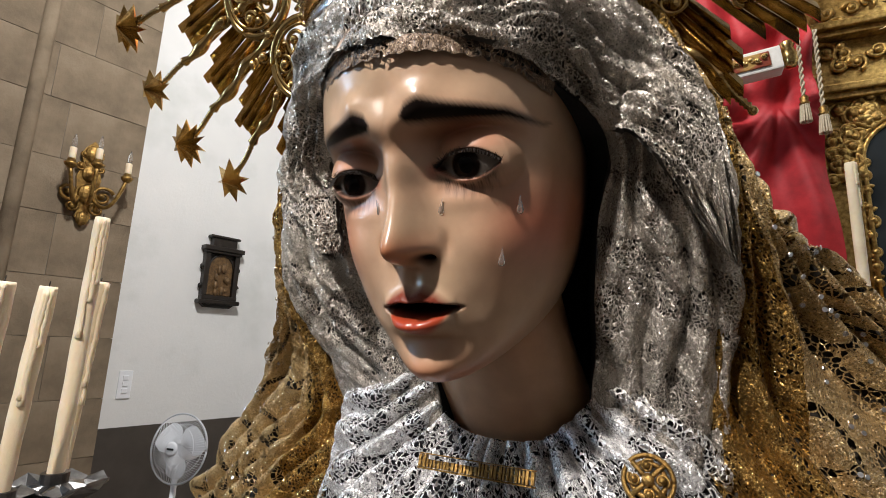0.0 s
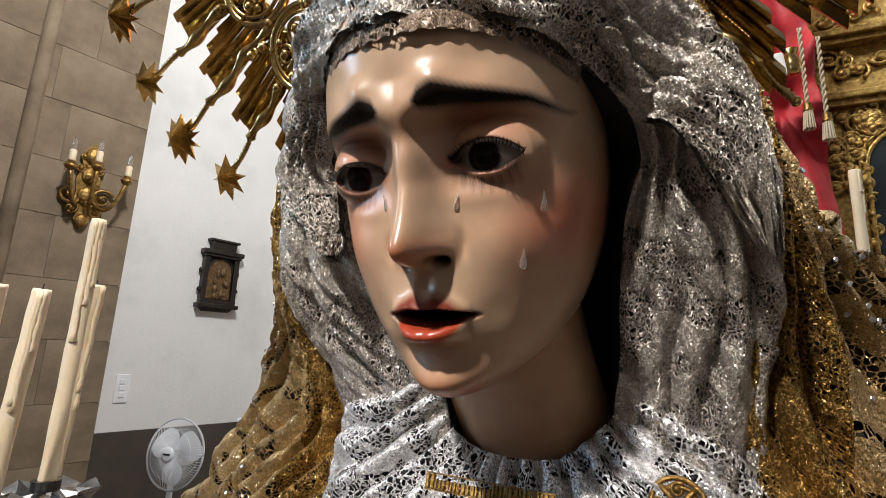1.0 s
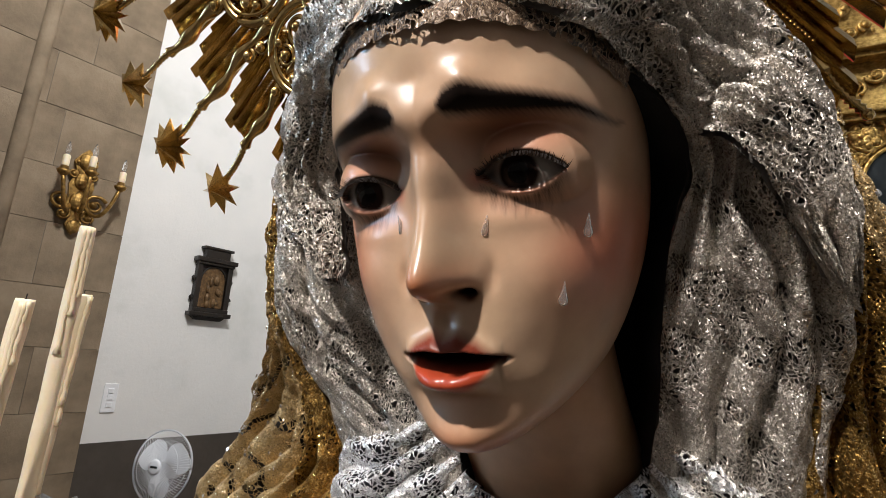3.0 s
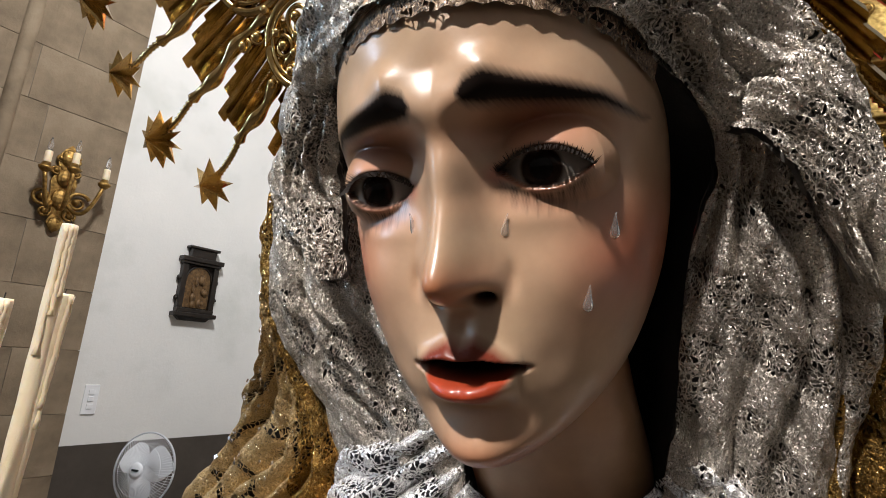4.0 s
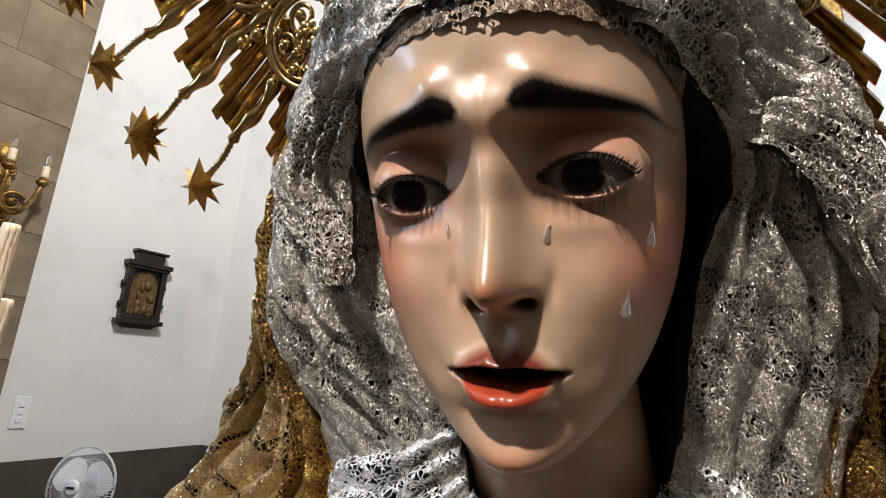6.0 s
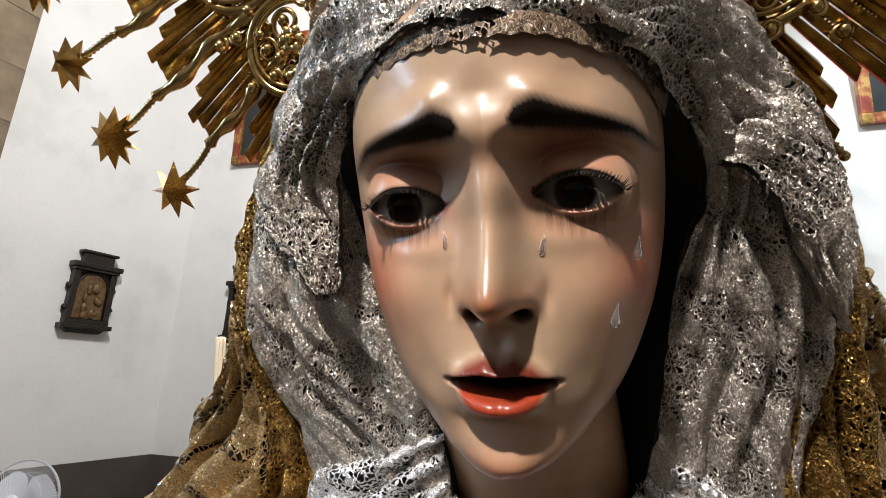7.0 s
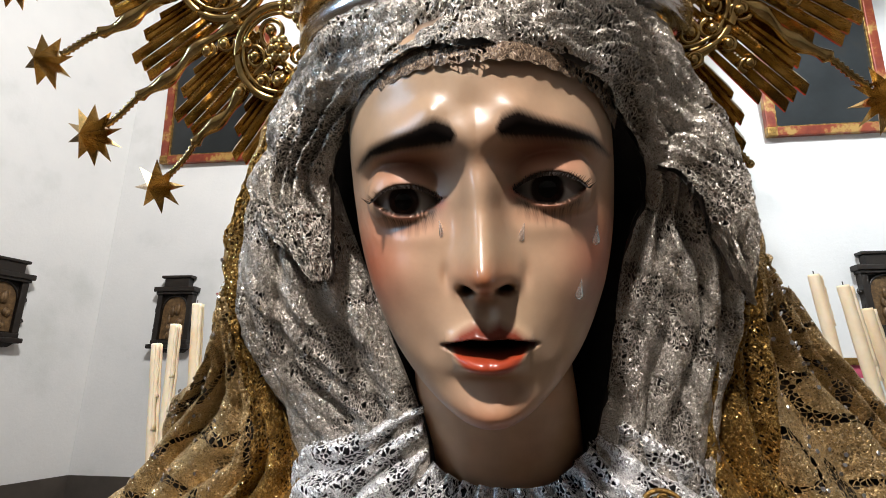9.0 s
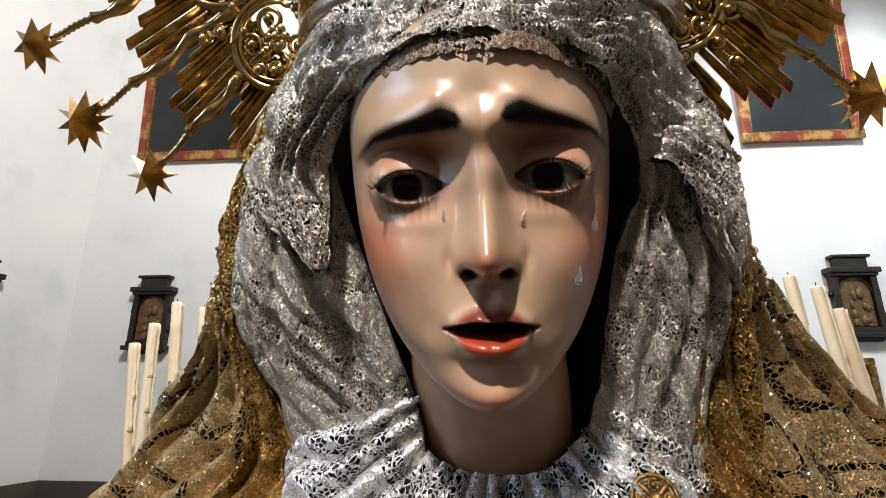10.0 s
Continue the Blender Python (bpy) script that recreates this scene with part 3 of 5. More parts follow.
for row in ((45.5, -4.6, -17.5, 0.74, 6), (37.8, -5.0, -39.0, 0.76, 10), (16.0, 8.6, -19.5, 0.66, 16), (-14.0, 8.6, -18.0, 0.75, -12), (-41.5, -14.0, -31.5, 0.62, -4)):
    teardrop(*row)


# ---- the clothes: veil, mantle, bodice ----
def cloth(rows, cols, curves, at, puff, seed, folds, waves, name, cross=False, deep=0.006, slant=0.0):
    """A sheet through several long edges (curves, at shares of its breadth) with folds along its length (or across, cross)."""
    edges = np.stack([spline(mm(c), cols) for c in curves])
    q = np.linspace(0, 1, rows)
    pts = np.empty((rows, cols, 3))
    for k in range(3):
        for j in range(cols):
            pts[:, j, k] = np.interp(q, at, edges[:, j, k])
    for _ in range(6):                                    # soften the creases at the inner edges
        pts[1:-1] = 0.25 * pts[:-2] + 0.5 * pts[1:-1] + 0.25 * pts[2:]
    n = normals(pts)
    n *= np.where((n * np.array([0, -1, 0.35])).sum(axis=2, keepdims=True) < 0, -1, 1)
    qq, pp = np.meshgrid(q, np.linspace(0, 1, cols), indexing="ij")
    x = pp if cross else qq - slant * np.abs(2 * pp - 1) ** 4
    ph = wobble((rows, cols), seed, [(0.7, 1.5, 1.1), (1.2, 5, 0.8)] if not cross else [(1.0, 1.5, 0.5), (2, 3, 0.25)])
    ridge = np.abs(np.sin(np.pi * folds * x + ph * 2.0))
    height = puff * np.sin(np.pi * np.clip(qq, 0, 1)) ** 0.8 + deep * (ridge - 0.6) + 0.0010 * wobble((rows, cols), seed + 1, waves)
    height += 0.0007 * wobble((rows, cols), seed + 2, [(22, 60, 0.6), (34, 110, 0.5)])
    return pts + n * height[..., None], n


VEIL_IN = [(-34, -112, -130), (-37, -102, -95), (-53, -80, -47), (-66, -60, -6), (-72, -45, 16), (-71, -28, 28), (-60, -10, 38), (-45, 15.5, 40), (-23, 33, 41), (3, 39, 39.5), (23, 33, 41), (45, 15.5, 40),
           (59, -10, 37), (74, -30, 25), (76, -44, 12), (69, -60, -9), (64, -75, -45), (62, -90, -72), (57, -105, -98), (56, -112, -130)]
VEIL_OUT = [(-103, -128, -135), (-110, -120, -112), (-128, -90, -64), (-133, -65, -29), (-131, -55, 0), (-117, -43, 32), (-92, -26, 70), (-62, -4, 82), (-31, 8, 87), (3, 12, 88), (40, 8, 87), (74, -12, 88),
            (98, -33, 64), (117, -48, 29), (122, -59, -4), (126, -83, -36), (122, -105, -75), (119, -120, -113), (115, -128, -135)]
veil = thing("veil", Matrix(), "silver metallic lace veil draped in folds round the statue's head", "veil")
back = [((0.93 if a < 0 or z < -60 else 0.80) * a, b - 50, z - 4) for a, b, z in VEIL_OUT]
pts, nn = cloth(130, 620, [VEIL_IN, VEIL_OUT, back], [0, 0.7, 1], 0.005, 3, 4.6, [(5, 9, 1.7), (9, 26, 1.3)], "veil", deep=0.007)
link("lace_layer", grid_mesh("lace_layer", pts), SILVER, veil, Matrix())
link("lining", grid_mesh("lining", pts[::3, ::4] - nn[::3, ::4] * 0.0035), VEIL_LINING, veil, Matrix(), "dark grey underlayer seen through the net")
DRAPE_IN = [(-78, -46, -24), (-77, -42, -8), (-75, -37, 10), (-74, -32, 24)] + [(a * 1.005, b + 1.5, z + 1) for a, b, z in VEIL_IN[5:14]] + [(86, -26, 20), (102, -40, 0), (118, -62, -26)]
DRAPE_OUT = [(-83, -47, -26), (-101, -49, -8), (-117, -46, 12)] + [(a * 1.02, b + 5, z + 3) for a, b, z in VEIL_OUT[5:14]] + [(125, -47, 0), (127, -56, -16), (128, -72, -34)]
pts, nn = cloth(70, 520, [DRAPE_IN, DRAPE_OUT], [0, 1], 0.008, 8, 3.2, [(4, 9, 1.8), (8, 26, 1.4)], "drape", deep=0.007)
link("brow_fold", grid_mesh("brow_fold", pts), SILVER, veil, Matrix(), "upper lace fold drawn over the brow")
link("brow_fold_lining", grid_mesh("brow_fold_lining", pts[::3, ::4] - nn[::3, ::4] * 0.003), VEIL_LINING, veil, Matrix(), "dark grey underlayer seen through the net")
front = spline(mm(VEIL_IN[6:13]), 160)
edge = np.stack([front + np.array([0, 0.010, 0.024]), front + np.array([0, 0.003, 0.011]), front + np.array([0, -0.0008, 0.0005]), front * np.array([0.975, 1, 1]) + np.array([0, 0.0002, -0.0050])])
edge[3, :, 2] += 0.0005 * np.sin(np.arange(160) * 0.9)
link("edging", grid_mesh("edging", edge), EDGING, veil, Matrix(), "narrow brown lace edging on the brow")
# black hood between face and veil
inner = spline(mm([(-34, -128, -240)] + VEIL_IN + [(56, -128, -240)]), 220)
hood = np.stack([inner, inner * np.array([0.93, 1, 0.97]) + np.array([0, 0.02, 0]), inner * np.array([0.80, 1, 0.93]) + np.array([0, 0.06, 0]), inner * np.array([0.5, 1, 0.9]) + np.array([0, 0.075, 0]), inner * np.array([-0.1, 1, 0.9]) + np.array([0, 0.085, 0])])
hood_ob = link("hood", grid_mesh("hood", hood), BLACK)
# black filler added behind the neck, keeps the gap beside it dark
bm = bmesh.new()
ball(bm, (0.010, 0.225, -0.11), 0.1, 1.15, 0.7, 1.7, 24)
part("dark_backing", bm, BLACK, hood_ob, "black backing added behind the neck", Matrix(), True)
tagged(hood_ob, "plain black cloth hood under the lace veil", "hood")

MANTLE_IN = [(-130, -96, -230), (-116, -112, -170), (-106, -126, -130), (-113, -124, -110), (-131, -95, -64), (-136, -72, -29), (-134, -62, 0), (-120, -50, 32), (-95, -34, 73), (-63, -18, 103), (3, -8, 120), (74, -24, 103),
             (97, -38, 66), (115, -54, 30), (121, -66, -4), (120, -88, -36), (115, -108, -75), (111, -122, -113), (112, -122, -135), (130, -112, -170), (146, -96, -230)]
MANTLE_MID = [(-235, -120, -270), (-190, -128, -180), (-158, -132, -125), (-150, -124, -85), (-144, -98, -50), (-141, -80, -24), (-138, -70, 4), (-124, -58, 36), (-98, -42, 78), (-65, -28, 110), (3, -18, 128), (73, -32, 105),
              (99, -48, 68), (118, -62, 30), (129, -76, -5), (144, -100, -30), (160, -126, -62), (170, -136, -110), (185, -134, -150), (205, -128, -190), (250, -120, -270)]
MANTLE_OUT = [(-375, -190, -290), (-316, -182, -203), (-266, -174, -148), (-223, -154, -97), (-180, -118, -56), (-148, -92, -26), (-144, -84, 6), (-129, -72, 40), (-102, -58, 84), (-67, -48, 117), (3, -40, 134), (74, -44, 108),
              (99, -58, 70), (119, -72, 31), (132, -84, -3), (151, -100, -16), (178, -134, -24), (215, -158, -58), (265, -180, -104), (320, -190, -170), (380, -200, -290)]
mantle = thing("mantle", Matrix(), "gold openwork lace mantle with sequin border over the statue's shoulders", "mantle")
hang = [(a * (0.98 if z < -45 else 0.72), b - (90 if z < -45 else 45), z - 12) for a, b, z in MANTLE_OUT]
pts, nn = cloth(130, 620, [MANTLE_IN, MANTLE_MID, MANTLE_OUT, hang], [0, 0.35, 0.8, 1], 0.004, 11, 7, [(4, 12, 1.6), (9, 30, 1.2)], "mantle", deep=0.015, slant=0.8)
cut = 34
link("gold_border", grid_mesh("gold_border", pts[:cut + 1]), SEQUIN, mantle, Matrix(), "glittering gold sequin border")
link("lace_layer", grid_mesh("lace_layer", pts[cut:]), GOLD_LACE, mantle, Matrix())
link("lining", grid_mesh("lining", pts[::3, ::4] - nn[::3, ::4] * 0.004), BROWN, mantle, Matrix(), "dark brown underlayer")

for s_sign, trail in ((-1, [(-108, -52, 62), (-128, -66, 36), (-142, -74, 8), (-149, -84, -22), (-166, -110, -48)]), (1, [(97, -50, 72), (117, -64, 33), (131, -78, -4), (150, -98, -20)])):
    bm = bmesh.new()
    way = spline(mm(trail), 460)
    tube(bm, [Vector(p) + Vector((0.0024 * math.cos(i * 0.83) + 0.003 * math.sin(i * 0.21), 0.002 + 0.002 * math.sin(i * 0.83), 0.0018 * math.sin(i * 0.83 + 1.0))) for i, p in enumerate(way)], 0.00065, 5)
    part("looped_trim", bm, GOLD, mantle, "looped gold wire trim", Matrix(), True)

bm = bmesh.new()
way = spline(mm([(92, -46, 84), (110, -58, 50), (124, -68, 20), (135, -80, -6), (150, -96, -20)]), 64)
rng = random.Random(21)
for i, p in enumerate(way):                               # two rows of small curled leaves
    for k in range(3):
        q = Vector(p) + Vector((0.004 * k - 0.002 + rng.uniform(-0.0012, 0.0012), rng.uniform(-0.002, 0.003), rng.uniform(-0.0015, 0.0015)))
        turn_m = Euler((rng.uniform(-0.9, 0.9), rng.uniform(-1.2, 1.2), rng.uniform(-0.6, 0.6))).to_matrix().to_4x4()
        bmesh.ops.create_icosphere(bm, subdivisions=1, radius=0.0023, matrix=Matrix.Translation(q) @ turn_m @ Matrix.Diagonal((1.35, 0.4, 0.85, 1)))
part("leaf_galloon", bm, GOLD, mantle, "curled gold leaf braid along the edge", Matrix(), True)["kind"] = "stuff"
bm = bmesh.new()
for _ in range(260):                                      # loose sequins sewn on the openwork
    j = rng.randrange(0, 205) if rng.random() < 0.5 else rng.randrange(415, 620)
    i = rng.randrange(cut + 8, 112)
    q, n = Vector(pts[i, j]), Vector(nn[i, j])
    n = (n + Vector((rng.uniform(-0.5, 0.5), rng.uniform(-0.5, 0.5), rng.uniform(-0.5, 0.5)))).normalized()
    bmesh.ops.create_cone(bm, cap_ends=True, segments=8, radius1=0.0015, radius2=0.0013, depth=0.0004, matrix=Matrix.Translation(q + n * 0.0012) @ n.to_track_quat("Z", "Y").to_matrix().to_4x4())
part("sequin_scatter", bm, SILVER_METAL, mantle, "scattered pale sequins", Matrix())["kind"] = "stuff"

turn = np.linspace(0, 2 * np.pi, 96, endpoint=False)
rows = np.linspace(0, 1, 24)[:, None]
flare = 1 + 0.05 * np.sin(turn * 17) * rows
skirt = np.stack([(0.34 + 0.20 * rows) * np.cos(turn) * flare, 0.21 + 0.09 * rows + (0.125 + 0.30 * rows) * np.sin(turn) * flare, np.repeat(-0.30 - (1.43 * rows), 96, axis=1)], axis=2)
link("hanging_folds", grid_mesh("hanging_folds", skirt, True), GOLD_LACE, mantle, Matrix())
link("hanging_lining", grid_mesh("hanging_lining", (skirt - np.array([0, 0.25, 0])) * np.array([0.98, 0.97, 1]) + np.array([0, 0.25, 0]), True), BROWN, mantle, Matrix(), "dark brown underlayer")
plinth = thing("plinth", Matrix.Translation((0, 0.28, FLOOR)), "plain dark wooden plinth under the statue", "plinth")
for nm, hw, z0, z1 in (("base", 0.62, 0.0, 0.08), ("body", 0.57, 0.08, 0.28), ("top", 0.61, 0.28, 0.35)):
    bm = bmesh.new()
    box(bm, -hw, hw, -hw * 0.9, hw * 0.9, z0, z1, 0.012)
    part(nm, bm, DARK_WOOD, plinth)

NECKLINE = [(-36, -98, -84), (-38, -105, -100), (-34, -110, -114), (-20, -105, -123), (2, -99, -126), (29, -99, -124), (46, -105, -112), (58, -107, -98), (60, -104, -86)]
BREAST = [(-96, -116, -104), (-100, -112, -130), (-92, -100, -165), (-55, -88, -182), (0, -84, -188), (55, -88, -182), (96, -100, -165), (100, -116, -130), (98, -120, -104)]
WAIST = [(-118, -136, -112), (-124, -128, -165), (-130, -112, -230), (-75, -80, -262), (0, -72, -270), (75, -80, -262), (138, -112, -230), (128, -128, -165), (120, -136, -112)]
bodice = thing("bodice", Matrix(), "bright silver lace bodice gathered in folds round the neck", "dress")
pts, nn = cloth(120, 560, [NECKLINE, BREAST, WAIST], [0, 0.5, 1], 0.008, 21, 15, [(3, 10, 0.8), (7, 24, 0.7)], "bodice", True, 0.011)
link("lace_layer", grid_mesh("lace_layer", pts), WHITE_SILVER, bodice, Matrix())
link("lining", grid_mesh("lining", pts[::3, ::4] - nn[::3, ::4] * 0.004), NAVY, bodice, Matrix(), "dark navy underlayer")


# ---- halo and crown ----
HEAD = Matrix.Translation((0, 0, 0)) @ Matrix.Rotation(BOW, 4, "X")      # head frame: x left, y back, z up


def halo_point(r, deg, side, y=0.0):
    """Radius in mm and degrees below the level, from the halo's middle."""
    return Vector((side * r * math.cos(radians(deg)) / 1000, 0.085 + y / 1000, (190 - r * math.sin(radians(deg))) / 1000))


def blade(bm, r0, r1, deg, side, w0, w1, lift=0.0):
    """A gilt ray: a ridge of three faces, cut slantwise at its tip."""
    a, b = halo_point(r0, deg, side, -lift), halo_point(r1, deg, side, -lift)
    d = (b - a).normalized()
    across = Vector((-d.z, 0, d.x)) * side
    front = Vector((0, -1, 0))
    back_v = [bm.verts.new(p) for p in (a - across * w0, a + across * w0, b + across * w1 - d * w1 * 1.6, b - across * w1 + d * w1 * 0.8)]
    top = [bm.verts.new(p) for p in (a + front * w0 * 2.0, b + front * w1 * 1.7 - d * w1 * 0.6)]
    low = [bm.verts.new(v.co - front * 0.0015) for v in back_v]
    for f in ((back_v[0], top[0], top[1], back_v[3]), (top[0], back_v[1], back_v[2], top[1]), (back_v[0], back_v[1], top[0]), (back_v[2], back_v[3], top[1]), low):
        bm.faces.new(f)
    for i in range(4):
        bm.faces.new((back_v[i], low[i], low[(i + 1) % 4], back_v[(i + 1) % 4]))


def star(bm, centre, r, points, turn):
    """A faceted star with thickness."""
    rim = []
    for i in range(2 * points):
        k = turn + math.pi * i / points
        rad = r if i % 2 == 0 else r * 0.42
        rim.append(bm.verts.new(centre + Vector((rad * math.cos(k), 0, rad * math.sin(k)))))
    tops = [bm.verts.new(centre + Vector((0, y, 0))) for y in (-0.62 * r, 0.35 * r)]
    for i in range(2 * points):
        j = (i + 1) % (2 * points)
        bm.faces.new((rim[i], rim[j], tops[0]))
        bm.faces.new((rim[j], rim[i], tops[1]))


def scroll(bm, centre, r, turns, start, hand, tube_r, flat=1.0):
    pts, rad = [], []
    n = int(14 * turns) + 6
    for i in range(n):
        k = i / (n - 1)
        ang = start + hand * k * turns * 2 * math.pi
        rr = r * (1 - 0.86 * k)
        pts.append(centre + Vector((rr * math.cos(ang), -0.002 * k, rr * math.sin(ang) * flat)))
        rad.append(tube_r * (1 - 0.35 * k))
    tube(bm, pts, rad, 7)
    ball(bm, pts[-1], tube_r * 1.9, n=8)


halo = thing("halo", HEAD, "large gilded metal halo with rays, scrolls and stars behind the head", "halo")
rng = random.Random(4)
STEP = 10.5
for side_sign in (-1, 1):
    sc, tilt = (1.0, 0.0) if side_sign < 0 else (0.92, 3.5)
    for k in range(-6, 3):
        mid = 27.2 + STEP * k + tilt
        for j in range(-3, 4):
            deg = mid + j * 1.32
            if deg > 54.5 + tilt:
                continue
            bm = bmesh.new()
            blade(bm, sc * 156 + 2 * abs(j), (1 if side_sign < 0 else 0.965) * (231 - 5.5 * abs(j - 1) - (7 if j % 2 else 0) - (8 if mid > 42 and side_sign < 0 else 0)), deg, side_sign, 0.0013, 0.0027, 2.2 * (3 - abs(j)) + 2)
            part("ray", bm, GOLD, halo)
        for q in (-0.66, 1.98):                           # beaded line between two rays
            bm = bmesh.new()
            for i in range(26):
                ball(bm, halo_point(sc * 160 + 2.0 * i * sc, mid + q, side_sign, -9.5 + abs(q) * 2.0), 0.0009, n=6)
            part("beading", bm, GOLD, halo)
    for k in range(-6, 3):
        if side_sign < 0:
            deg, rs = {1: (32.2, 274), 2: (42.6, 263)}.get(k, (21.7 + STEP * k, 275.5))
        else:
            deg, rs = {1: (36.9, 251), 2: (52.6, 236)}.get(k, (24.5 + STEP * k, 252))
        bm = bmesh.new()                                  # flame arm, a twisted neck at its end
        pts, rad = [], []
        for i in range(64):
            t = i / 63
            r = sc * 160 + (rs - 10 - sc * 160) * t
            wave = 1.5 * math.sin(t * 13 + k) * min(1, 3 * (1 - t))
            pts.append(halo_point(r, deg + math.degrees(wave / r), side_sign, -6 - 3 * t))
            rad.append(0.0034 + 0.0010 * math.sin(t * 26) if t < 0.74 else (0.0022 if i % 2 else 0.0013))
        tube(bm, pts, rad, 8)
        part("flame_arm", bm, GOLD, halo, smooth=True)
        bm = bmesh.new()
        if side_sign > 0 and k == 2:                      # this arm has lost its star, a small knob is left
            ball(bm, halo_point(rs - 9, deg, side_sign, -9), 0.0022, n=8)
            part("knob", bm, GOLD, halo, smooth=True)
            continue
        star(bm, halo_point(rs, deg, side_sign, -9), 0.0185 if k % 2 else 0.0165, 10 if k % 2 else 8, rng.uniform(0, 1))
        part("star", bm, GOLD, halo)
    for k in range(-6, 4):                                # openwork medallions with scrolls and leaves
        deg = 43.6 + 20.5 * (k - 1)
        if deg > 50 or deg < -75:
            continue
        bm = bmesh.new()
        c = halo_point(sc * 155, deg, side_sign, -8)
        out = (halo_point(150, deg, side_sign) - halo_point(100, deg, side_sign)).normalized()
        acr = Vector((-out.z, 0, out.x))
        ring = []
        for i in range(36):
            t = math.pi * (-0.80 + 1.6 * i / 35)
            ring.append(c + out * (0.026 * math.cos(t)) + acr * (0.025 * math.sin(t)))
        tube(bm, ring, 0.0028, 8)
        tube(bm, [p + Vector((0, -0.002, 0)) + (c - p) * 0.17 for p in ring], 0.0012, 7)
        part("medallion_frame", bm, GOLD, halo, smooth=True)
        for h in (-1, 1):
            for oo, aa, size in ((-0.006, 0.010, 0.0100), (0.012, 0.009, 0.0080), (-0.022, 0.013, 0.0090)):
                bm = bmesh.new()
                scroll(bm, c + acr * aa * h + out * oo, size, 1.4, rng.uniform(0, 6), h, 0.0017)
                part("scroll", bm, GOLD, halo, smooth=True)
        for oo in (-0.002, -0.024):
            bm = bmesh.new()
            for i in range(6):
                t = 2 * math.pi * i / 6
                ball(bm, c + out * oo + Vector((0.0045 * math.cos(t), -0.005, 0.0045 * math.sin(t))), 0.0031, 1, 0.6, 1, 8)
            ball(bm, c + out * oo + Vector((0, -0.007, 0)), 0.0026, n=8)
            part("flower", bm, GOLD, halo, smooth=True)
    for k in range(-14, 8):                               # leaf scrolls between the bundles
        deg = 22.5 + STEP * k * 0.5
        if deg > 52:
            continue
        for rr, size in ((164, 0.0070), (175, 0.0058), (186, 0.0048), (112, 0.009), (98, 0.008)):
            if k % 2 and rr > 165:
                continue
            bm = bmesh.new()
            scroll(bm, halo_point(rr + rng.uniform(-3, 3), deg + rng.uniform(-1.5, 1.5), side_sign, -6 - rng.uniform(0, 4)), size, 1.3, rng.uniform(0, 6), rng.choice((-1, 1)), 0.0016, rng.uniform(0.7, 1.0))
            part("leaf_scroll", bm, GOLD, halo, smooth=True)
    bm = bmesh.new()
    tube(bm, [halo_point(160 + 2.0 * math.sin(i * 0.9), -88 + i * 2.2, side_sign, -3) for i in range(65)], 0.0022, 8)
    part("ring", bm, GOLD, halo, smooth=True)

crown = thing("crown", Matrix.Translation((0.004, 0.055, 0.112)) @ Matrix.Rotation(radians(16), 4, "X"), "polished silver and gold crown set over the lace veil", "crown")
for name, r, z, t, mat in (("lower_band", 0.100, -0.003, 0.0065, SILVER_METAL), ("middle_band", 0.102, 0.009, 0.0042, GOLD), ("upper_band", 0.104, 0.019, 0.0055, SILVER_METAL)):
    bm = bmesh.new()
    ring = [(r * math.cos(2 * math.pi * i / 72), 0.8 * r * math.sin(2 * math.pi * i / 72), z) for i in range(73)]
    tube(bm, ring, t, 10)
    part(name, bm, mat, crown, smooth=True)
for i in range(26):
    bm = bmesh.new()
    k = 2 * math.pi * i / 26
    ball(bm, (0.100 * math.cos(k), 0.08 * math.sin(k), 0.011), 0.0042, n=8)
    part("stud", bm, GOLD, crown, smooth=True)


# ---- brooches on the bodice ----
plate = thing("bar_brooch", Matrix.Translation((0.003, 0.070, -0.137)) @ Matrix.Rotation(radians(-14), 4, "X") @ Matrix.Rotation(radians(1), 4, "Y") @ Matrix.Diagonal((0.88, 1, 0.68, 1)), "long gilt openwork bar pinned to the silver lace bodice", "brooch")
bm = bmesh.new()
box(bm, -0.037, 0.037, -0.0008, 0.0012, -0.0060, -0.0046, 0.0003)
part("rail", bm, OLD_GOLD, plate)
bm = bmesh.new()
box(bm, -0.037, 0.037, -0.0008, 0.0012, 0.0050, 0.0060, 0.0003)
part("rail", bm, OLD_GOLD, plate)
x = -0.036
for i in range(15):                                       # the worn characters stand as plain upright bars
    w = (0.0050, 0.0038, 0.0046, 0.0034, 0.0050)[i % 5]
    tall = 0.0046 if i in (0, 8, 9, 10, 11, 12, 13, 14) else 0.0030
    bm = bmesh.new()
    box(bm, x, x + w * 0.36, -0.0022, 0.0006, -0.0044, -0.0044 + 2 * tall, 0.0003)
    box(bm, x + w * 0.6, x + w, -0.0022, 0.0006, -0.0044, -0.0044 + 2 * tall, 0.0003)
    box(bm, x, x + w, -0.0018, 0.0006, -0.0044 + tall * 0.8, -0.0044 + tall * 1.2, 0.0003)
    part("character_bar", bm, OLD_GOLD, plate)
    x += w + 0.0005

medal = thing("round_brooch", Matrix.Translation((0.085, 0.095, -0.136)) @ Matrix.Rotation(radians(-16), 4, "X"), "round openwork gold filigree brooch pinned to the bodice", "brooch")
bm = bmesh.new()
for r in (0.0115, 0.008):
    tube(bm, [(r * math.cos(2 * math.pi * i / 40), 0, r * math.sin(2 * math.pi * i / 40)) for i in range(41)], 0.0013, 7)
part("rim", bm, OLD_GOLD, medal, smooth=True)
bm = bmesh.new()
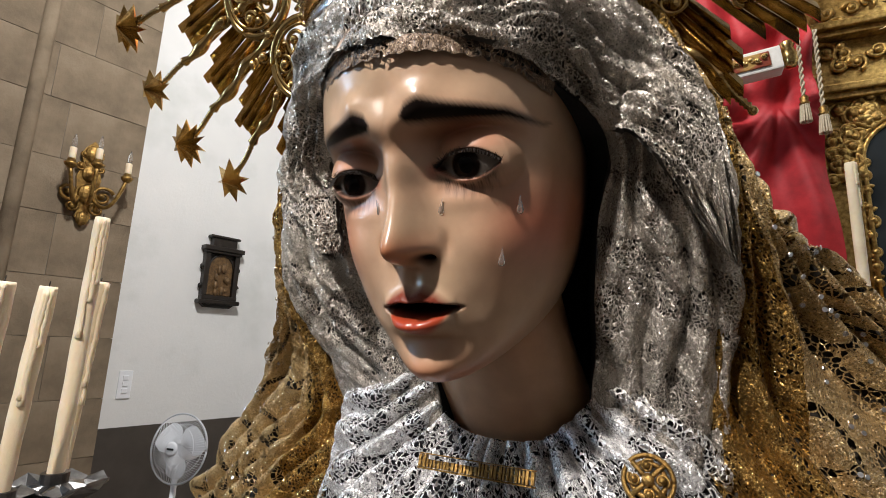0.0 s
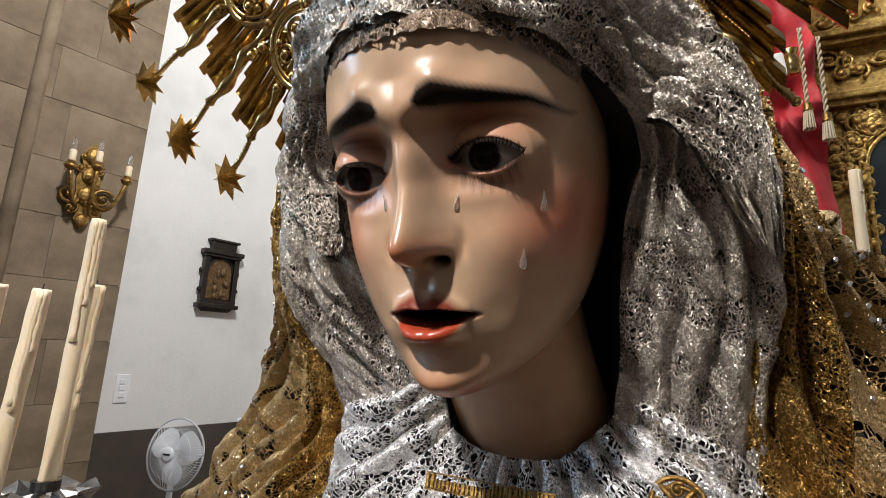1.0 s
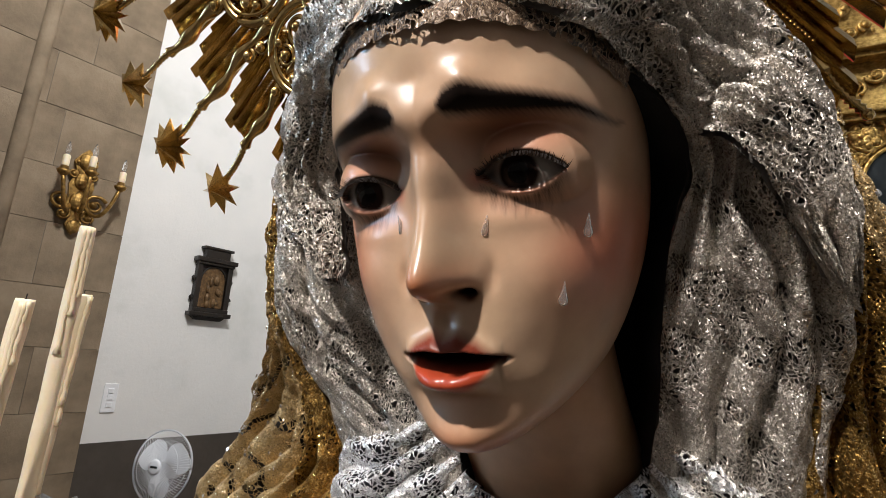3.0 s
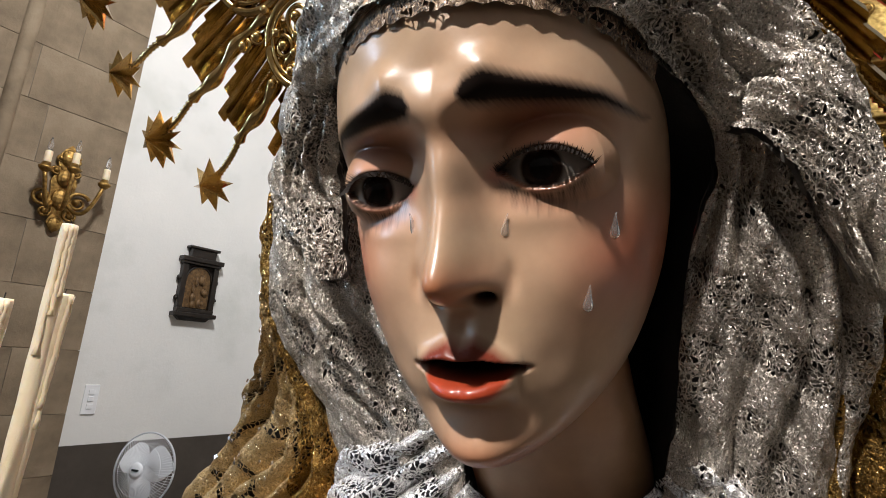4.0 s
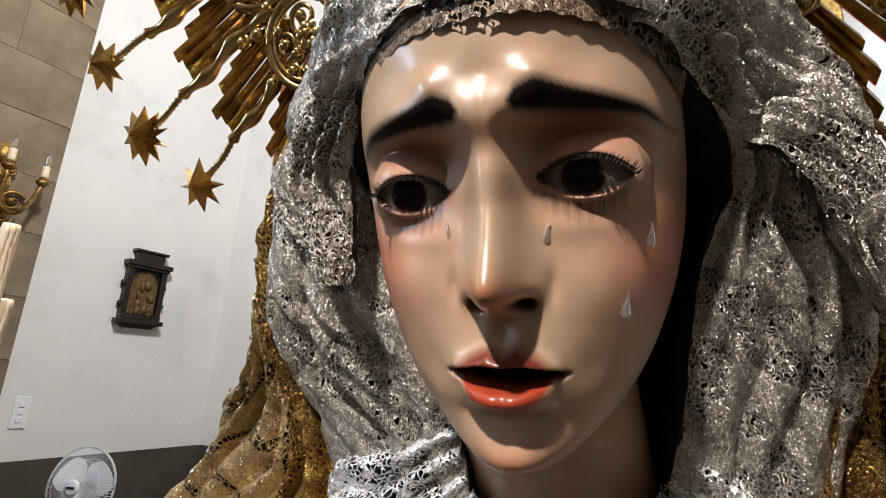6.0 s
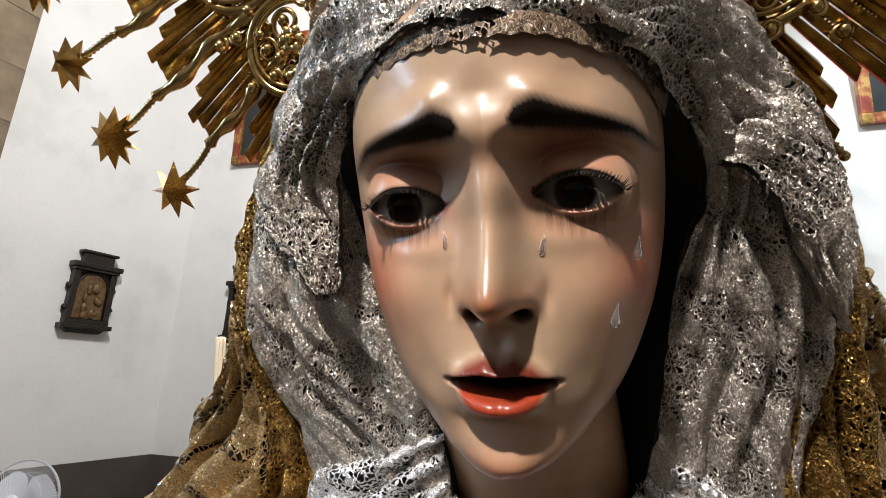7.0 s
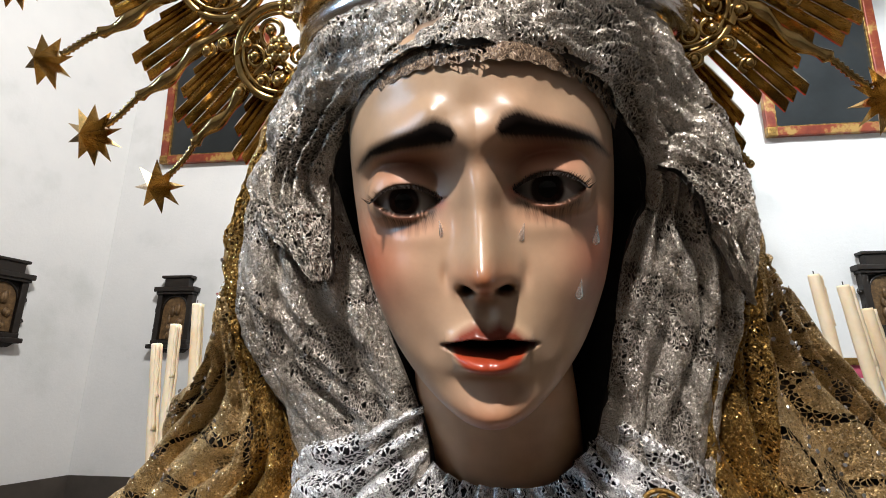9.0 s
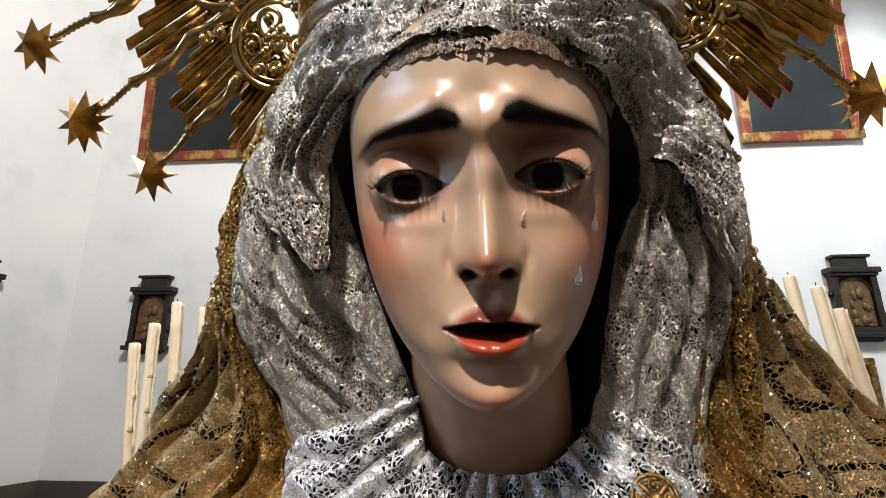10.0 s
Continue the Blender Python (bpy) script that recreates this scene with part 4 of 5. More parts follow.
for i in range(4):
    k = math.pi / 4 + i * math.pi / 2
    tube(bm, [(0, -0.001, 0), (0.0105 * math.cos(k), -0.001, 0.0105 * math.sin(k))], 0.0014, 6)
    scroll(bm, Vector((0.0063 * math.cos(k + 0.78), -0.001, 0.0063 * math.sin(k + 0.78))), 0.0035, 1.3, k, 1, 0.0009)
part("filigree", bm, OLD_GOLD, medal, smooth=True)
bm = bmesh.new()
ball(bm, (0, -0.002, 0), 0.0032, n=10)
part("boss", bm, OLD_GOLD, medal, smooth=True)

clip_pin = thing("oval_brooch", Matrix.Translation((0.030, 0.080, -0.163)) @ Matrix.Rotation(radians(-14), 4, "X"), "oval silver wire brooch pinned below the lettered bar", "brooch")
for s in (1.0, 0.62):
    bm = bmesh.new()
    tube(bm, [(0.016 * s * math.cos(2 * math.pi * i / 36), 0, 0.006 * s * math.sin(2 * math.pi * i / 36)) for i in range(37)], 0.0013, 7)
    part("loop", bm, SILVER_METAL, clip_pin, smooth=True)


# ---- the chapel ----
def structure(name, bm, mat, label="", smooth=False):
    ob = part(name, bm, mat, None, label, BASE, smooth)
    ob["kind"] = "structure"
    return ob


DADO_TOP = -0.893
CORNER = Vector((-4.0, 4.3))
ALONG = Vector((-0.242, -0.970))                         # the side wall, from the corner towards the nave


def side(t, out=0.0, z=0.0):
    """A place on the left side wall, t metres from the corner, out metres from it into the room."""
    p = CORNER + ALONG * t + Vector((0.970, -0.242)) * out
    return Vector((p.x, p.y, z))


SIDE_TURN = Matrix.Rotation(math.atan2(0.970, 0.242), 4, "Z")            # local x runs along the wall towards the corner, -y into the room


def wall_quad(bm, pts, z0, z1, thick):
    """A wall between two plan points, its face on that line, its body behind."""
    (ax, ay), (bx, by) = pts
    d = Vector((bx - ax, by - ay)).normalized()
    n = Vector((-d.y, d.x)) * thick
    low = [bm.verts.new((x, y, z0)) for x, y in ((ax, ay), (bx, by), (bx + n.x, by + n.y), (ax + n.x, ay + n.y))]
    top = [bm.verts.new((v.co.x, v.co.y, z1)) for v in low]
    bm.faces.new(low[::-1])
    bm.faces.new(top)
    for i in range(4):
        j = (i + 1) % 4
        bm.faces.new((low[i], low[j], top[j], top[i]))


PLAN = [("wall_north", (-4.0, 4.3), (4.1, 4.3)), ("wall_east", (4.1, 4.3), (5.9, -6.0)), ("wall_south", (5.9, -6.0), (-6.57, -6.0)), ("wall_west", (-6.57, -6.0), (-4.0, 4.3))]
for name, a, b in PLAN:
    bm = bmesh.new()
    wall_quad(bm, (a, b), FLOOR, CEIL, 0.3)
    structure(name, bm, PLASTER, "white plastered chapel wall")
bm = bmesh.new()
box(bm, -7, 7, -6.5, 5, FLOOR - 0.2, FLOOR)
structure("floor", bm, FLOOR_STONE, "dark stone floor")
bm = bmesh.new()
box(bm, -7, 7, -6.5, 5, CEIL, CEIL + 0.2)
structure("ceiling", bm, PLASTER, "plain plastered ceiling")
# brown painted dado
for a, b, nm in (((-3.985, 4.285), (4.085, 4.285), "dado_north"), ((-4.44, 2.46), (-3.985, 4.285), "dado_west")):
    bm = bmesh.new()
    wall_quad(bm, (a, b), FLOOR, DADO_TOP, 0.012)
    structure(nm, bm, DADO, "dark brown painted dado along the wall foot")

# stone pilaster on the side wall: coursed blocks over a mortar core
T0 = 1.775
bm = bmesh.new()
m = Matrix.Translation(side(T0, 0, 0)) @ SIDE_TURN
box(bm, -4.2, -0.015, -0.093, 0.25, FLOOR, CEIL - 0.01)
bmesh.ops.transform(bm, matrix=m, verts=bm.verts)
pilaster = structure("stone_pilaster", bm, MORTAR, "tan sandstone block pilaster with worn joints")
# stone roll added so that its shape gives the dark shadow line
bm = bmesh.new()
lathe(bm, [(0.055, FLOOR + 0.01), (0.055, CEIL - 0.02)], 16, m @ Matrix.Translation((-0.84, -0.095, 0)))
part("edge_shadow_roll", bm, STONE, pilaster, "upright stone roll added for the pilaster's edge shadow", Matrix(), True)
rng = random.Random(9)
z = FLOOR
course = 0
shared = {}
while z < 3.6:
    h = (0.48, 0.51, 0.46, 0.50)[course % 4]
    x = 0.0
    first = True
    while x > -3.6:
        w = (0.92, 0.74, 1.10, 0.82, 1.00)[(course * 2 + (0 if first else 1) + int(-x * 3)) % 5]
        if first and course % 2:
            w *= 0.6
        first = False
        key = (round(w, 2), h)
        if key not in shared:
            b2 = bmesh.new()
            box(b2, -w + 0.002, -0.002, -0.10, -0.04, 0.002, h - 0.002, 0.0025)
            shared[key] = bpy.data.meshes.new("stone_block")
            b2.to_mesh(shared[key])
            b2.free()
            shared[key].materials.append(STONE)
        ob = new("stone_block", shared[key])
        ob.parent = pilaster
        ob.matrix_basis = m @ Matrix.Translation((x, rng.uniform(-0.002, 0.002), z))
        x -= w
    z += h
    course += 1


def relief_station(m, label):
    """A carved relief panel in a small dark wooden temple frame; 0.50 wide, 0.72 high, back at y = 0."""
    t = thing("relief_panel", m, label, "wall relief", "relief panels on the walls")
    bm = bmesh.new()
    prism(bm, [(-0.20, -0.27), (0.20, -0.27), (0.20, 0.21), (-0.20, 0.21)], -0.03, 0.0)
    part("backboard", bm, DARK_WOOD, t)
    bm = bmesh.new()
    box(bm, -0.25, 0.25, -0.10, 0.0, 0.19, 0.235, 0.008)
    box(bm, -0.225, 0.225, -0.085, 0.0, 0.165, 0.19, 0.005)
    box(bm, -0.15, 0.15, -0.075, 0.0, 0.235, 0.32, 0.006)
    box(bm, -0.185, 0.185, -0.09, 0.0, 0.32, 0.345, 0.008)
    part("cornice", bm, DARK_WOOD, t)
    bm = bmesh.new()
    box(bm, -0.25, 0.25, -0.10, 0.0, -0.335, -0.295, 0.008)
    box(bm, -0.215, 0.215, -0.08, 0.0, -0.295, -0.255, 0.006)
    prism(bm, [(-0.15, -0.37), (0.15, -0.37), (0.20, -0.335), (-0.20, -0.335)], -0.06, 0.0)
    part("base", bm, DARK_WOOD, t)
    for s in (-1, 1):
        bm = bmesh.new()
        box(bm, s * 0.185 - 0.03, s * 0.185 + 0.03, -0.07, 0.0, -0.255, 0.165, 0.006)
        scroll(bm, Vector((s * 0.222, -0.03, -0.16)), 0.03, 1.2, 0, s, 0.010)
        scroll(bm, Vector((s * 0.222, -0.03, 0.02)), 0.026, 1.2, 2, -s, 0.009)
        part("side_post", bm, DARK_WOOD, t)
    bm = bmesh.new()
    arch = [(-0.145, -0.245), (0.145, -0.245)] + [(0.145 * math.cos(k * math.pi / 12), 0.02 + 0.13 * math.sin(k * math.pi / 12)) for k in range(13)]
    prism(bm, arch, -0.042, -0.03)
    part("arched_field", bm, RELIEF, t)
    bm = bmesh.new()
    tube(bm, [(0.15 * math.cos(k * math.pi / 16), -0.045, 0.02 + 0.135 * math.sin(k * math.pi / 16)) for k in range(17)], 0.010, 8)
    part("arch_moulding", bm, DARK_WOOD, t, smooth=True)
    r = random.Random(3)
    for _ in range(11):                                   # plain rounded lumps of the carving
        bm = bmesh.new()
        ball(bm, (r.uniform(-0.10, 0.10), -0.046, r.uniform(-0.22, 0.06)), r.uniform(0.018, 0.034), 1, 0.7, r.uniform(1, 2.0), 10)
        part("carved_lump", bm, RELIEF, t, smooth=True)
    return t


relief_a = relief_station(Matrix.Translation(side(0.873, 0.0, 0.59)) @ SIDE_TURN @ Matrix.Diagonal((0.85, 1, 1.035, 1)), "dark wooden framed carved relief hung on the white wall")
copy_thing(relief_a, BASE @ Matrix.Translation((-3.15, 4.3, 0.585)))
copy_thing(relief_a, BASE @ Matrix.Translation((3.144, 4.3, 0.663)))


def picture(name, m, w, h, border, frame_mat, label, gilt):
    t = thing(name, m, label, "painting")
    for nm, x0, x1, z0, z1 in (("frame_rail", -w / 2, w / 2, 0, border), ("frame_rail", -w / 2, w / 2, h - border, h), ("frame_stile", -w / 2, -w / 2 + border, border, h - border), ("frame_stile", w / 2 - border, w / 2, border, h - border)):
        bm = bmesh.new()
        box(bm, x0, x1, -0.06, 0, z0, z1, 0.010)
        part(nm, bm, frame_mat, t)
    for sx in (-1, 1):
        for zz in (0, h - border):
            bm = bmesh.new()
            box(bm, sx * (w / 2 - border / 2) - border * 0.52, sx * (w / 2 - border / 2) + border * 0.52, -0.066, -0.004, zz - 0.002, zz + border + 0.002, 0.008)
            part("gilt_corner", bm, gilt, t, "gilt corner block")
    bm = bmesh.new()
    for x0, x1, z0, z1 in ((-w / 2 + border, w / 2 - border, border, border + 0.012), (-w / 2 + border, -w / 2 + border + 0.012, border, h - border), (w / 2 - border - 0.012, w / 2 - border, border, h - border)):
        box(bm, x0, x1, -0.05, -0.01, z0, z1, 0.003)
    part("gilt_slip", bm, OLD_GOLD, t, "thin gilt inner edge")
    bm = bmesh.new()
    box(bm, -w / 2 + border, w / 2 - border, -0.03, -0.005, border, h - border)
    part("canvas", bm, CANVAS, t, "very dark varnished canvas")
    return t


LEANING = Matrix.Rotation(radians(4), 4, "X")
picture("painting", Matrix.Translation((-2.98, 4.295, 2.165)) @ LEANING, 1.16, 1.55, 0.085, RED_FRAME, "dark canvas in a red and gilt frame", OLD_GOLD)
picture("painting", Matrix.Translation((2.985, 4.295, 2.13)) @ LEANING, 1.07, 1.5, 0.085, RED_FRAME, "dark canvas in a red and gilt frame", OLD_GOLD)

small = thing("framed_print", Matrix.Translation((2.91, 4.297, -0.71)), "small print with a pink mount in a carved gilt frame", "picture")
for x0, x1, z0, z1 in ((-0.27, 0.27, 0, 0.06), (-0.27, 0.27, 0.80, 0.86), (-0.27, -0.21, 0.06, 0.80), (0.21, 0.27, 0.06, 0.80)):
    bm = bmesh.new()
    box(bm, x0, x1, -0.045, 0, z0, z1, 0.012)
    part("frame_rail", bm, OLD_GOLD, small)
bm = bmesh.new()
box(bm, -0.21, 0.21, -0.02, 0, 0.06, 0.80)
part("mount", bm, PINK, small, "pink mount")
bm = bmesh.new()
box(bm, -0.13, 0.13, -0.026, -0.018, 0.15, 0.70)
part("sheet", bm, PAPER, small, "pale printed sheet")

outlet = thing("switch_plate", Matrix.Translation(side(1.595, 0.0, -0.53)) @ SIDE_TURN, "white double switch plate on the plaster wall", "switch")
bm = bmesh.new()
box(bm, -0.055, 0.055, -0.012, 0, -0.12, 0.12, 0.004)
part("plate", bm, WHITE_PLASTIC, outlet)
for zz in (-0.055, 0.005, 0.06):
    bm = bmesh.new()
    box(bm, -0.022, 0.022, -0.019, -0.011, zz - 0.02, zz + 0.02, 0.003)
    part("rocker", bm, WHITE_PLASTIC, outlet)


# gilt wall sconce with three candle lamps
sconce = thing("wall_sconce", Matrix.Translation(side(2.16, 0.10, 1.18)) @ SIDE_TURN @ Matrix.Diagonal((1.2, 1.1, 1.18, 1)), "gilt carved three-armed wall sconce with white candle bulbs", "wall lamp")
bm = bmesh.new()
outline = [(0.0, -0.34), (0.05, -0.27), (0.035, -0.22), (0.09, -0.16), (0.06, -0.08), (0.075, 0.02), (0.045, 0.12), (0.07, 0.19), (0.04, 0.25), (0.0, 0.30)]
outline = outline + [(-x, zz) for x, zz in outline[-2:0:-1]]
prism(bm, outline, -0.035, 0.0)
for zz, r in ((-0.28, 0.04), (-0.1, 0.055), (0.05, 0.05), (0.2, 0.05)):
    ball(bm, (0, -0.04, zz), r, 1, 0.55, 1.3, 12)
part("backplate", bm, OLD_GOLD, sconce, smooth=False)
for s in (-1, 1):
    for x, zz, rr, st, tt in ((0.10, -0.10, 0.075, 0.5, 0.014), (0.075, -0.20, 0.05, 2.0, 0.011), (0.06, 0.10, 0.04, 1.0, 0.010), (0.05, 0.19, 0.03, 1.0, 0.009)):
        bm = bmesh.new()
        scroll(bm, Vector((s * x, -0.035, zz)), rr, 1.4, st, s, tt)
        part("scroll_leaf", bm, OLD_GOLD, sconce, smooth=True)
for s, reach, zt in ((-1, 0.15, 0.06), (1, 0.19, 0.05), (0, 0.22, 0.10)):
    bm = bmesh.new()
    pts = [(s * (0.04 + (reach - 0.04) * t), -0.03 - 0.16 * math.sin(t * 1.6), -0.12 - 0.10 * math.sin(t * math.pi) + (zt + 0.10) * t * t) for t in np.linspace(0, 1, 14)]
    tube(bm, pts, 0.013, 8)
    x, y, zz = pts[-1]
    lathe(bm, [(0.012, -0.02), (0.035, 0.0), (0.042, 0.018), (0.03, 0.024), (0.022, 0.05)], 12, Matrix.Translation((x, y, zz)))
    part("arm", bm, OLD_GOLD, sconce, smooth=True)
    bm = bmesh.new()
    lathe(bm, [(0.021, 0.04), (0.022, 0.06), (0.021, 0.125), (0.016, 0.13)], 12, Matrix.Translation((x, y, zz)))
    part("candle_sleeve", bm, WAX, sconce, smooth=True)
    bm = bmesh.new()
    lathe(bm, [(0.010, 0.13), (0.017, 0.155), (0.013, 0.19), (0.003, 0.225)], 10, Matrix.Translation((x, y, zz)))
    part("bulb", bm, GLASS, sconce, smooth=True)


# ---- standing fan ----
fan = thing("pedestal_fan", Matrix.Translation((-2.89, 2.2, FLOOR)) @ Matrix.Rotation(radians(10), 4, "Z"), "white plastic pedestal fan standing near the wall", "fan")
FH = 1.275
TIP = Matrix.Translation((0, 0, FH)) @ Matrix.Rotation(radians(-6), 4, "X")
bm = bmesh.new()
lathe(bm, [(0.20, 0), (0.20, 0.02), (0.06, 0.04), (0.02, 0.06), (0.018, FH - 0.12)], 24)
part("stand", bm, WHITE_PLASTIC, fan, smooth=True)
bm = bmesh.new()
lathe(bm, [(0.03, 0.03), (0.075, 0.05), (0.08, 0.12), (0.05, 0.2), (0.01, 0.22)], 20, TIP @ Matrix.Rotation(radians(-90), 4, "X"))
part("motor", bm, WHITE_PLASTIC, fan, smooth=True)
for s in (-1, 1):
    for ring in (0.215, 0.15):
        bm = bmesh.new()
        d = -0.055 if s < 0 else 0.05
        dd = 0.0 if ring > 0.2 else d * 0.8
        pts = [TIP @ Vector((ring * math.cos(k * math.pi / 24), dd, ring * math.sin(k * math.pi / 24))) for k in range(49)]
        tube(bm, pts, 0.0065 if ring > 0.2 else 0.002, 6)
        part("grille_ring", bm, WHITE_PLASTIC, fan, smooth=True)
for k in range(80):
    bm = bmesh.new()
    c, s = math.cos(k * math.pi / 40), math.sin(k * math.pi / 40)
    tube(bm, [TIP @ Vector((r * c, y, r * s)) for r, y in ((0.04, -0.062), (0.13, -0.055), (0.19, -0.03), (0.215, 0.0))], 0.0015, 4)
    part("grille_wire", bm, WHITE_PLASTIC, fan)
for k in range(3):
    bm = bmesh.new()
    a0 = k * 2 * math.pi / 3 + 0.5
    rows = []
    for i in range(9):
        t = i / 8
        r = 0.03 + 0.155 * t
        half = 0.42 + 0.42 * math.sin(math.pi * min(1, t * 0.9 + 0.1))
        rows.append([TIP @ Vector((r * math.cos(a0 + u * half), 0.008 - 0.02 * u, r * math.sin(a0 + u * half))) for u in (-1, -0.5, 0, 0.5, 1)])
    for y in (0, 0.003):
        g = [[bm.verts.new(p + Vector((0, y, 0))) for p in row] for row in rows]
        for r0, r1 in zip(g, g[1:]):
            for j in range(4):
                bm.faces.new((r0[j], r0[j + 1], r1[j + 1], r1[j]))
    part("blade", bm, WHITE_PLASTIC, fan, smooth=True)
bm = bmesh.new()
lathe(bm, [(0.045, 0.055), (0.045, 0.066), (0.03, 0.07)], 24, TIP @ Matrix.Rotation(radians(90), 4, "X"))
badge = part("hub_badge", bm, WHITE_PLASTIC, fan, smooth=True)
bm = bmesh.new()
for i in range(5):
    box(bm, -0.026 + i * 0.0105, -0.018 + i * 0.0105, -0.0735, -0.0705, -0.006, 0.006)
bmesh.ops.transform(bm, matrix=TIP, verts=bm.verts)
part("mark", bm, CANVAS, badge, "dark bars of small print")


# ---- candles ----
def candle(x, y, top, bottom, r, seed, label, group, lean=(0.0, 0.0)):
    """A tall half-burnt candle with wax runs down one side."""
    t = thing("tall_candle", Matrix.Translation((x, y, bottom)) @ Matrix.Rotation(lean[0], 4, "X") @ Matrix.Rotation(lean[1], 4, "Y"), label, "candle", group)
    h = top - bottom
    r *= 0.82
    rr = random.Random(seed)
    bm = bmesh.new()
    prof = [(r * 1.02 + 0.0006 * math.sin(i * 1.7 + seed), h * i / 16) for i in range(17)]
    lathe(bm, prof[:-1] + [(r, h - 0.006), (r * 0.93, h), (r * 0.5, h - 0.008)], 20)
    part("shaft", bm, WAX, t, smooth=True)
    bm = bmesh.new()
    tube(bm, [(0, 0, h - 0.012), (0.001, 0, h + 0.010)], 0.0012, 6)
    part("wick", bm, LASH, t, "burnt black wick")
    for _ in range(3):
        bm = bmesh.new()
        ang = rr.uniform(-0.7, 0.7) - 0.3
        long = rr.uniform(0.10, 0.30)
        pts, rad = [], []
        for i in range(16):
            k = i / 15
            pts.append(((r + 0.001) * math.cos(ang + 0.05 * math.sin(i)), (r + 0.001) * math.sin(ang + 0.05 * math.sin(i)), h - 0.004 - long * k))
            rad.append(0.0035 + 0.0022 * abs(math.sin(i * 1.3 + seed)) + (0.002 if i == 15 else 0))
        tube(bm, pts, rad, 7)
        part("wax_run", bm, WAX, t, smooth=True)
    return t


NEAR = []
GROUP_L = "candles beside the statue's right"
for i, (x, y, z, r) in enumerate(((-1.092, 0.485, 0.183, 0.019), (-1.186, 0.559, 0.048, 0.023), (-1.007, 0.361, 0.009, 0.019), (-0.935, 0.258, 0.004, 0.021))):
    low, tilt = (-0.40, -0.55, -0.40, -0.40)[i], (1, 5, 5, 4)[i]
    foot = x - math.tan(radians(tilt)) * (z - low)
    NEAR.append((foot, y, low))
    candle(foot, y, z, low, r, i + 1, "tall ivory wax candle with frozen drips", GROUP_L, (0, radians(tilt)))
ROW = [(-0.908, 1.2, 0.161, -5), (-0.845, 1.24, 0.150, -4), (-0.94, 1.16, 0.092, -2.5), (-1.021, 1.2, 0.044, -6.5), (0.822, 1.2, 0.212, -4), (0.862, 1.16, 0.176, -5), (0.93, 1.2, 0.124, -6), (0.80, 1.3, 0.115, -3)]
FEET = []
for i, (x, y, z, tilt) in enumerate(ROW):
    foot = x - math.tan(radians(tilt)) * (z + 0.75)
    FEET.append((foot, y))
    candle(foot, y, z, -0.75, 0.0175, i + 11, "tall ivory candle in the row behind", "candles behind the statue", (0, radians(tilt)))


def candle_stand(x, y, top, label):
    t = thing("candle_stand", Matrix.Translation((x, y, FLOOR)), label, "candlestick")
    h = top - FLOOR
    bm = bmesh.new()
    lathe(bm, [(0.048, 0), (0.046, 0.05), (0.034, 0.1), (0.024, 0.2), (0.034, 0.3), (0.025, 0.4), (0.022, h * 0.6), (0.05, h * 0.66), (0.02, h * 0.75), (0.03, h - 0.06), (0.028, h - 0.03)], 18)
    part("stem", bm, TARNISH, t, smooth=True)
    bm = bmesh.new()
    n = 8
    lathe(bm, [(0.026, h - 0.03), (0.06, h - 0.015), (0.095, h + 0.004), (0.10, h + 0.008), (0.06, h - 0.004), (0.026, h + 0.01), (0.026, h + 0.03)], 16)
    for v in bm.verts:
        rad = math.hypot(v.co.x, v.co.y)
        if rad > 0.05:
            v.co.z += 0.008 * math.cos(n * math.atan2(v.co.y, v.co.x))
    part("drip_pan", bm, TARNISH, t, "scalloped silver drip pan")


for x, y, z in NEAR:
    candle_stand(x, y, z, "turned silver candlestick holding one tall candle")
for x, y in FEET:
    candle_stand(x, y, -0.75, "slender silver candlestick behind the statue")


# ---- altarpiece behind the statue ----
AY = 3.6
bm = bmesh.new()
box(bm, -1.75, 1.72, AY, AY + 0.45, FLOOR, 2.9, 0.02)
altar = thing("altarpiece", Matrix(), "carved and gilded wooden altarpiece with arched niches", "altarpiece")
part("body", bm, ALTAR_GOLD, altar)
rng = random.Random(12)
NX, NZ, NR = 1.445, 1.17, 0.235
bm = bmesh.new()
arch = [(NX - NR, 0.25), (NX + NR, 0.25)] + [(NX + NR * math.cos(k * math.pi / 14), NZ + NR * math.sin(k * math.pi / 14)) for k in range(15)]
prism(bm, arch, AY - 0.012, AY - 0.004)
niche = part("niche_painting", bm, CANVAS, altar, "dark painting in the arched niche")
for rr, tt in ((NR + 0.012, 0.014), (NR + 0.045, 0.010)):
    bm = bmesh.new()
    tube(bm, [(NX - rr, AY - 0.02, 0.25), (NX - rr, AY - 0.02, 0.8)] + [(NX - rr * math.cos(k * math.pi / 18), AY - 0.02, NZ + rr * math.sin(k * math.pi / 18)) for k in range(19)] + [(NX + rr, AY - 0.02, 0.8), (NX + rr, AY - 0.02, 0.25)], tt, 8)
    part("niche_moulding", bm, ALTAR_GOLD, altar, smooth=True)
for zz, dd in ((0.22, 0.10), (1.62, 0.10), (2.05, 0.13)):
    bm = bmesh.new()
    box(bm, 0.98, 1.74, AY - dd, AY, zz, zz + 0.05, 0.01)
    box(bm, 0.98, 1.74, AY - dd * 0.7, AY, zz - 0.04, zz, 0.008)
    part("cornice", bm, ALTAR_GOLD, altar)
